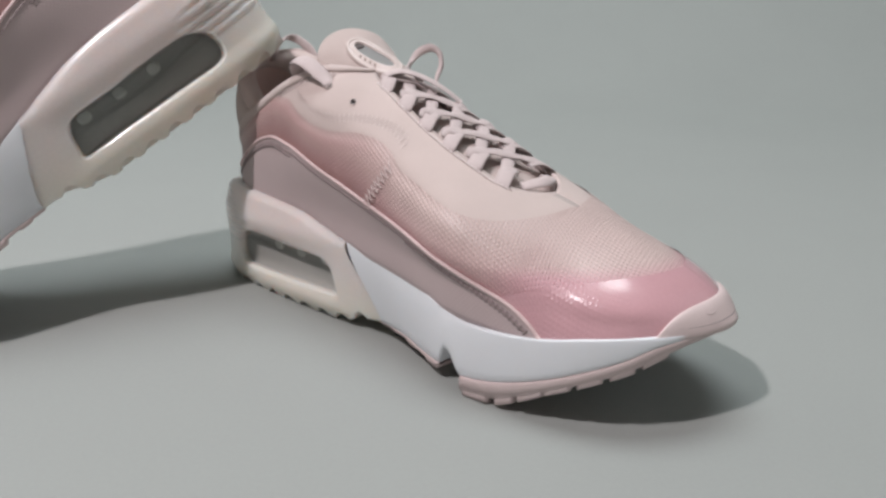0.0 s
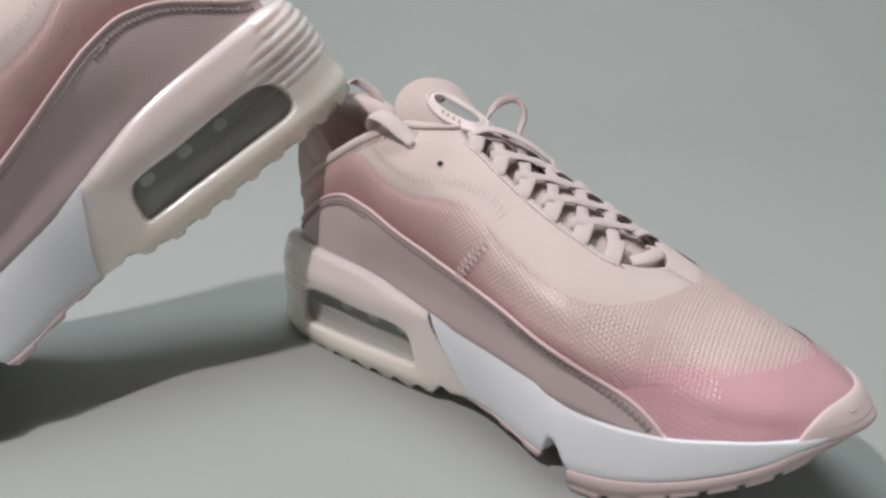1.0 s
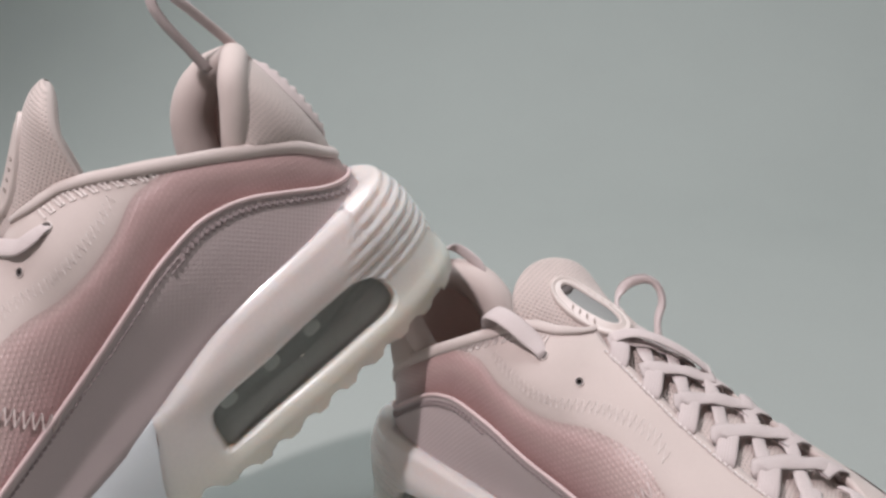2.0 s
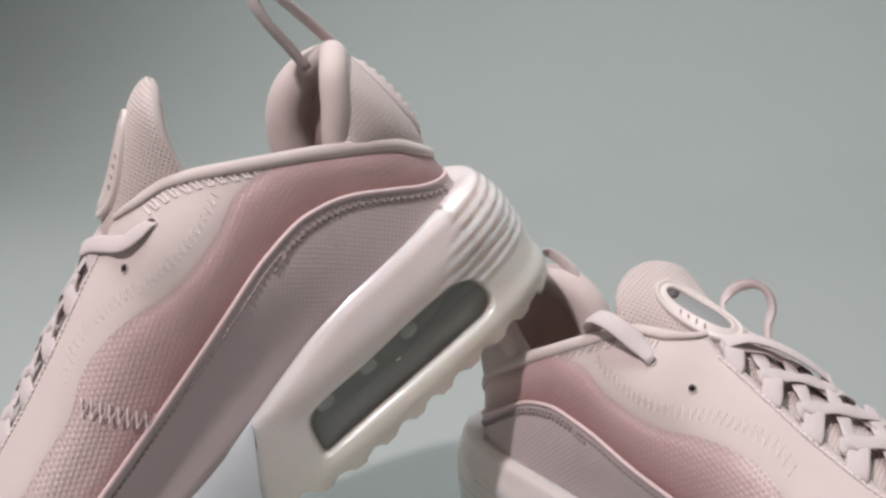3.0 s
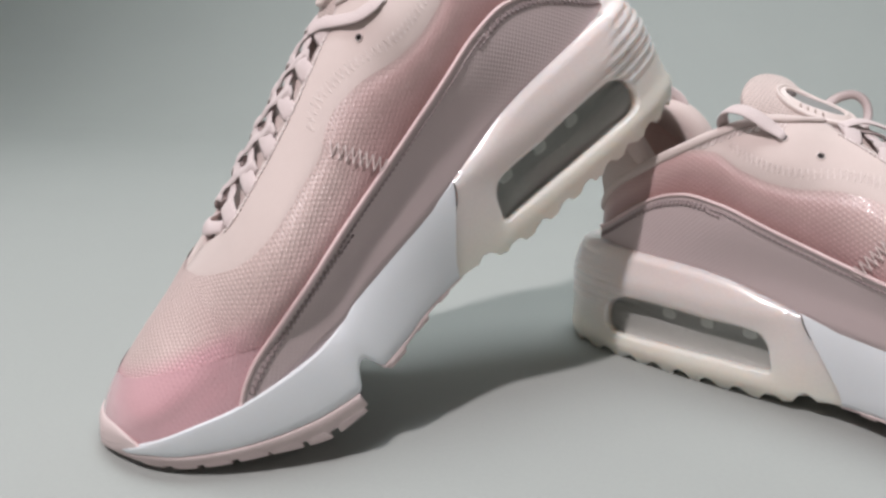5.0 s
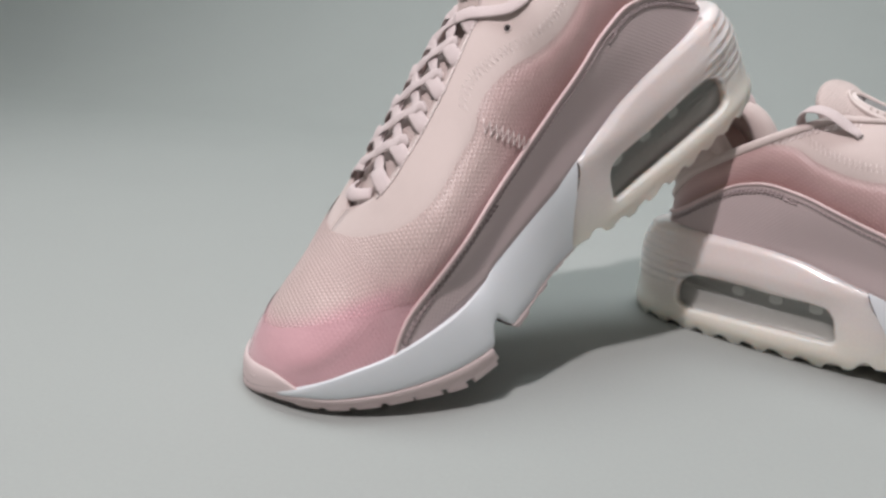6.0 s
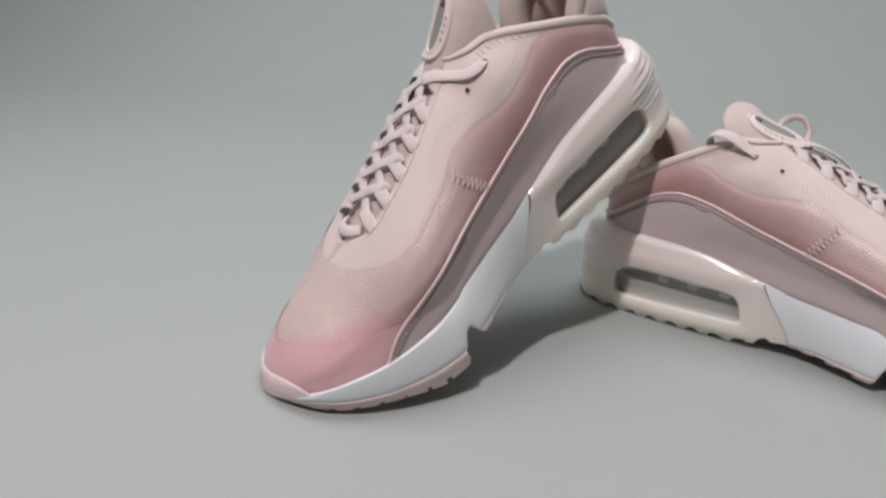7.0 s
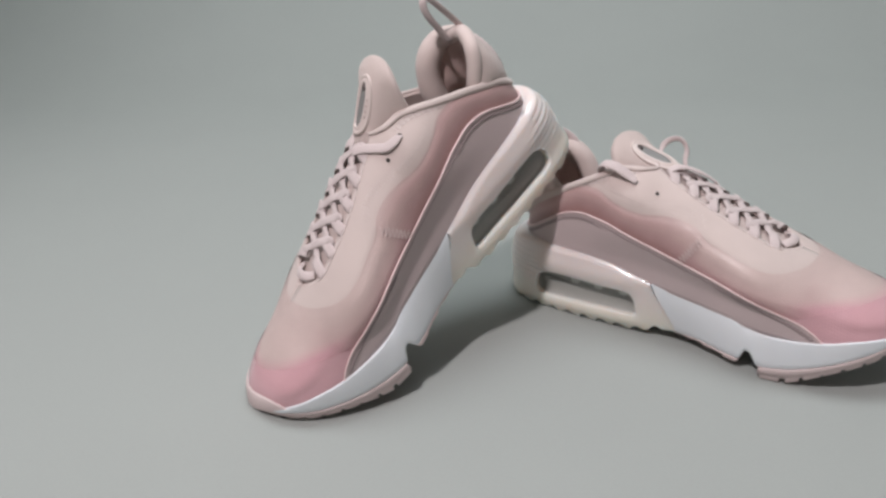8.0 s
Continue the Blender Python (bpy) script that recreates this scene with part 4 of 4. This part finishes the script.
def lace_point(x, side, lift):
    """A point on the edge of the lace opening."""
    l = UPPER.along_in(x) if side > 0 else UPPER.along_out(x)
    th = theta_y(l, Y_EYESTAY(x) + 1.0)
    return upper_at(l, th) + upper_normal(l, th) * lift


def make_laces(shoe, resting):
    xs = [110, 125, 140, 155, 170, 184]
    for side in (-1, 1):
        for x in xs:
            bm = bmesh.new()
            a, b = lace_point(x, side, -0.5), lace_point(x - 2, side, 0)
            c = Vector((x - 4, side * 6.0, Z_TOP(x - 3) + 1.0))
            path = smooth_path([a + Vector((0, side * 2.5, -0.8)), a + Vector((0, 0, 1.4)), (a + c) / 2 + Vector((0, 0, 2.6)), c + Vector((0, 0, 0.4))], 12)
            tube(bm, path, 3.9, 10, 0.18, [(0.35, side * 0.35, 1)] * 12)
            part("lace_loop", bm, M_LACE, shoe, "flat woven lace loop")
    for i, x in enumerate(xs[:-1]):
        for side in (-1, 1):
            bm = bmesh.new()
            nx = xs[i + 1]
            a = Vector((x - 5, side * (Y_EYESTAY(x) - 5.5), Z_TOP(x - 5) + 0.9))
            b = Vector((nx - 2, -side * (Y_EYESTAY(nx) - 5.0), Z_TOP(nx - 2) + 0.1))
            rise = 1.7 if side > 0 else 2.8
            mid = (a + b) / 2
            mid.z = Z_TOP(mid.x) + rise
            q1, q2 = a.lerp(mid, 0.5), b.lerp(mid, 0.5)
            q1.z = Z_TOP(q1.x) + rise * 0.93
            q2.z = Z_TOP(q2.x) + rise * 0.80
            path = smooth_path([a + (Vector((3, 6.5, -7.0)) if side > 0 else Vector((1, -2.6, -2.4))), a + Vector((0, side * 1.2, 0.8)), q1, mid, q2, b + Vector((0, 0, 1)), b + (Vector((2, 5.5, -6.0)) if side < 0 else Vector((1, -2, -2)))], 26)
            ups = [Vector((0.45, 0.25 * math.sin(k * 0.7 + i), 1)) for k in range(26)]
            tube(bm, path, 3.2, 10, 0.21, ups)
            part("lace", bm, M_LACE, shoe, "flat beige woven lace")
    bm = bmesh.new()
    x = 192
    path = smooth_path([Vector((x - 4, -11, Z_TOP(x) + 0.2)), Vector((x + 1, -6, Z_TOP(x) + 1.4)), Vector((x + 2.5, 0, Z_TOP(x) + 1.7)), Vector((x + 1, 6, Z_TOP(x) + 1.4)), Vector((x - 4, 11, Z_TOP(x) + 0.2))], 20)
    tube(bm, path, 3.4, 10, 0.3, [(0.5, 0, 1)] * 20)
    part("lace", bm, M_LACE, shoe, "flat beige woven lace")
    # the lace's end goes over the upper into its top hole
    p, n = on_upper(84.8, 120.3, 0.2)
    bm = bmesh.new()
    if resting:
        pts = [Vector((60, -14, 113)), Vector((56.5, -22, 120)), Vector((55.5, -27, 127)), Vector((60, -30, 131.5)), Vector((69, -31, 130.5)), on_upper(79.5, 122.6, 2.0)[0], p + n * 0.6, p - n * 1.5]
    else:
        pts = [Vector((112, -6, 124)), Vector((107, -12, 124)), Vector((102, -19, 122)), on_upper(96, 119.5, 1.4)[0], on_upper(90.5, 119.8, 1.0)[0], p + n * 0.5, p - n * 1.5]
    path = smooth_path(pts, 30)
    side_ups = []
    for i in range(30):
        t = (path[min(i + 1, 29)] - path[max(i - 1, 0)]).normalized()
        side_ups.append(t.cross(Vector((0.25, 0.9, 0.35))) if resting else Vector((0.1, -0.6, 0.9)))
    tube(bm, path, 4.4 if resting else 3.4, 12, 0.22, side_ups, lambda u: 1 - 0.5 * smoothstep(0.8, 1, u))
    part("lace", bm, M_LACE, shoe, "flat beige woven lace end")
    if resting:
        bm = bmesh.new()
        path = smooth_path([(104, 6, 122), (94, 18, 122.5), (87, 30, 126), (89.5, 34.5, 132), (97, 37, 135), (103, 37, 132.5), (106, 35, 126.5), (106, 31, 120), (110, 24, 112)], 40)
        tube(bm, path, 2.4, 8, 0.45, [Vector((0.3, 1, 0.2))] * 40)
        part("bow_loop", bm, M_LACE, shoe, "thin beige bow loop")
        bm = bmesh.new()
        path = smooth_path([(103, -9, 124.5), (110, -3, 126.5), (118, 3, 124), (127, 9, 118.5), (135, 15, 111)], 24)
        tube(bm, path, 3.0, 10, 0.25, [Vector((0.4, 0, 1))] * 24)
        part("lace", bm, M_LACE, shoe, "flat beige woven lace")


def make_sneaker(label, place, mirrored, resting):
    SIDE[0] = -1.0 if mirrored else 1.0
    shoe = new("sneaker")
    shoe.empty_display_size = 0.05
    tagged(shoe, label, "shoe", "pair of sneakers")
    shoe.matrix_world = place
    make_upper(shoe)
    make_binding(shoe)
    make_eyelets(shoe)
    make_white(shoe)
    make_tread(shoe)
    make_heel(shoe)
    make_cap(shoe)
    make_tongue(shoe, TONGUE_BACK if resting else TONGUE_UP, 20.0 if resting else 6.0)
    make_ankle(shoe, resting)
    make_laces(shoe, resting)
    return shoe


# ---- the studio: a paper sweep in a plain room ----
def make_sweep():
    bm = bmesh.new()
    prof = [(-1.6, 0.0), (-0.8, 0.0), (0.0, 0.0), (0.6, 0.0), (1.1, 0.0)]
    prof += [(1.1 + 0.7 * math.sin(a), 0.7 - 0.7 * math.cos(a)) for a in [math.pi / 2 * k / 16 for k in range(1, 17)]]
    prof += [(1.8, 1.3), (1.8, 2.3)]
    rows = [[Vector((x, y, z)) for y, z in prof] for x in (-1.9, -0.6, 0.6, 1.9)]
    grid(bm, rows)
    me = bpy.data.meshes.new("backdrop")
    bm.to_mesh(me)
    bm.free()
    me.materials.append(M_PAPER)
    me.polygons.foreach_set("use_smooth", [True] * len(me.polygons))
    ob = new("backdrop", me)
    mod = ob.modifiers.new("thickness", "SOLIDIFY")
    mod.thickness, mod.offset = 0.002, -1.0
    tagged(ob, "seamless pale grey paper sweep", "backdrop", kind="structure")


def box(name, low, high, mat, label, kind="structure", category="wall"):
    bm = bmesh.new()
    bmesh.ops.create_cube(bm, size=1.0)
    for v in bm.verts:
        v.co = Vector([l + (h - l) * (c + 0.5) for l, h, c in zip(low, high, v.co)])
    me = bpy.data.meshes.new(name)
    bm.to_mesh(me)
    bm.free()
    me.materials.append(mat)
    tagged(new(name, me), label, category, kind=kind)


make_sweep()
box("floor", (-2.1, -1.9, -0.12), (2.1, 2.1, -0.02), M_WALL, "plain pale studio floor", category="floor")
box("wall_north", (-2.1, 2.0, -0.02), (2.1, 2.1, 2.6), M_WALL, "plain white studio wall")
box("wall_south", (-2.1, -1.9, -0.02), (2.1, -1.8, 2.6), M_WALL, "plain white studio wall")
box("wall_west", (-2.1, -1.8, -0.02), (-2.0, 2.0, 2.6), M_WALL, "plain white studio wall")
box("wall_east", (2.0, -1.8, -0.02), (2.1, 2.0, 2.6), M_WALL, "plain white studio wall")
box("ceiling", (-2.1, -1.9, 2.6), (2.1, 2.1, 2.7), M_WALL, "plain white studio ceiling", category="ceiling")

make_sneaker("dusty pink sneaker standing flat on grey paper", pose(-0.1103, 0.4398, 0.0008, 0, -1.0, -25.589), False, True)
make_sneaker("dusty pink sneaker leaning heel-up against its pair", pose(-0.1110, 0.4230, 0.1246, 0.1464, 32.7920, -146.6094), True, False)
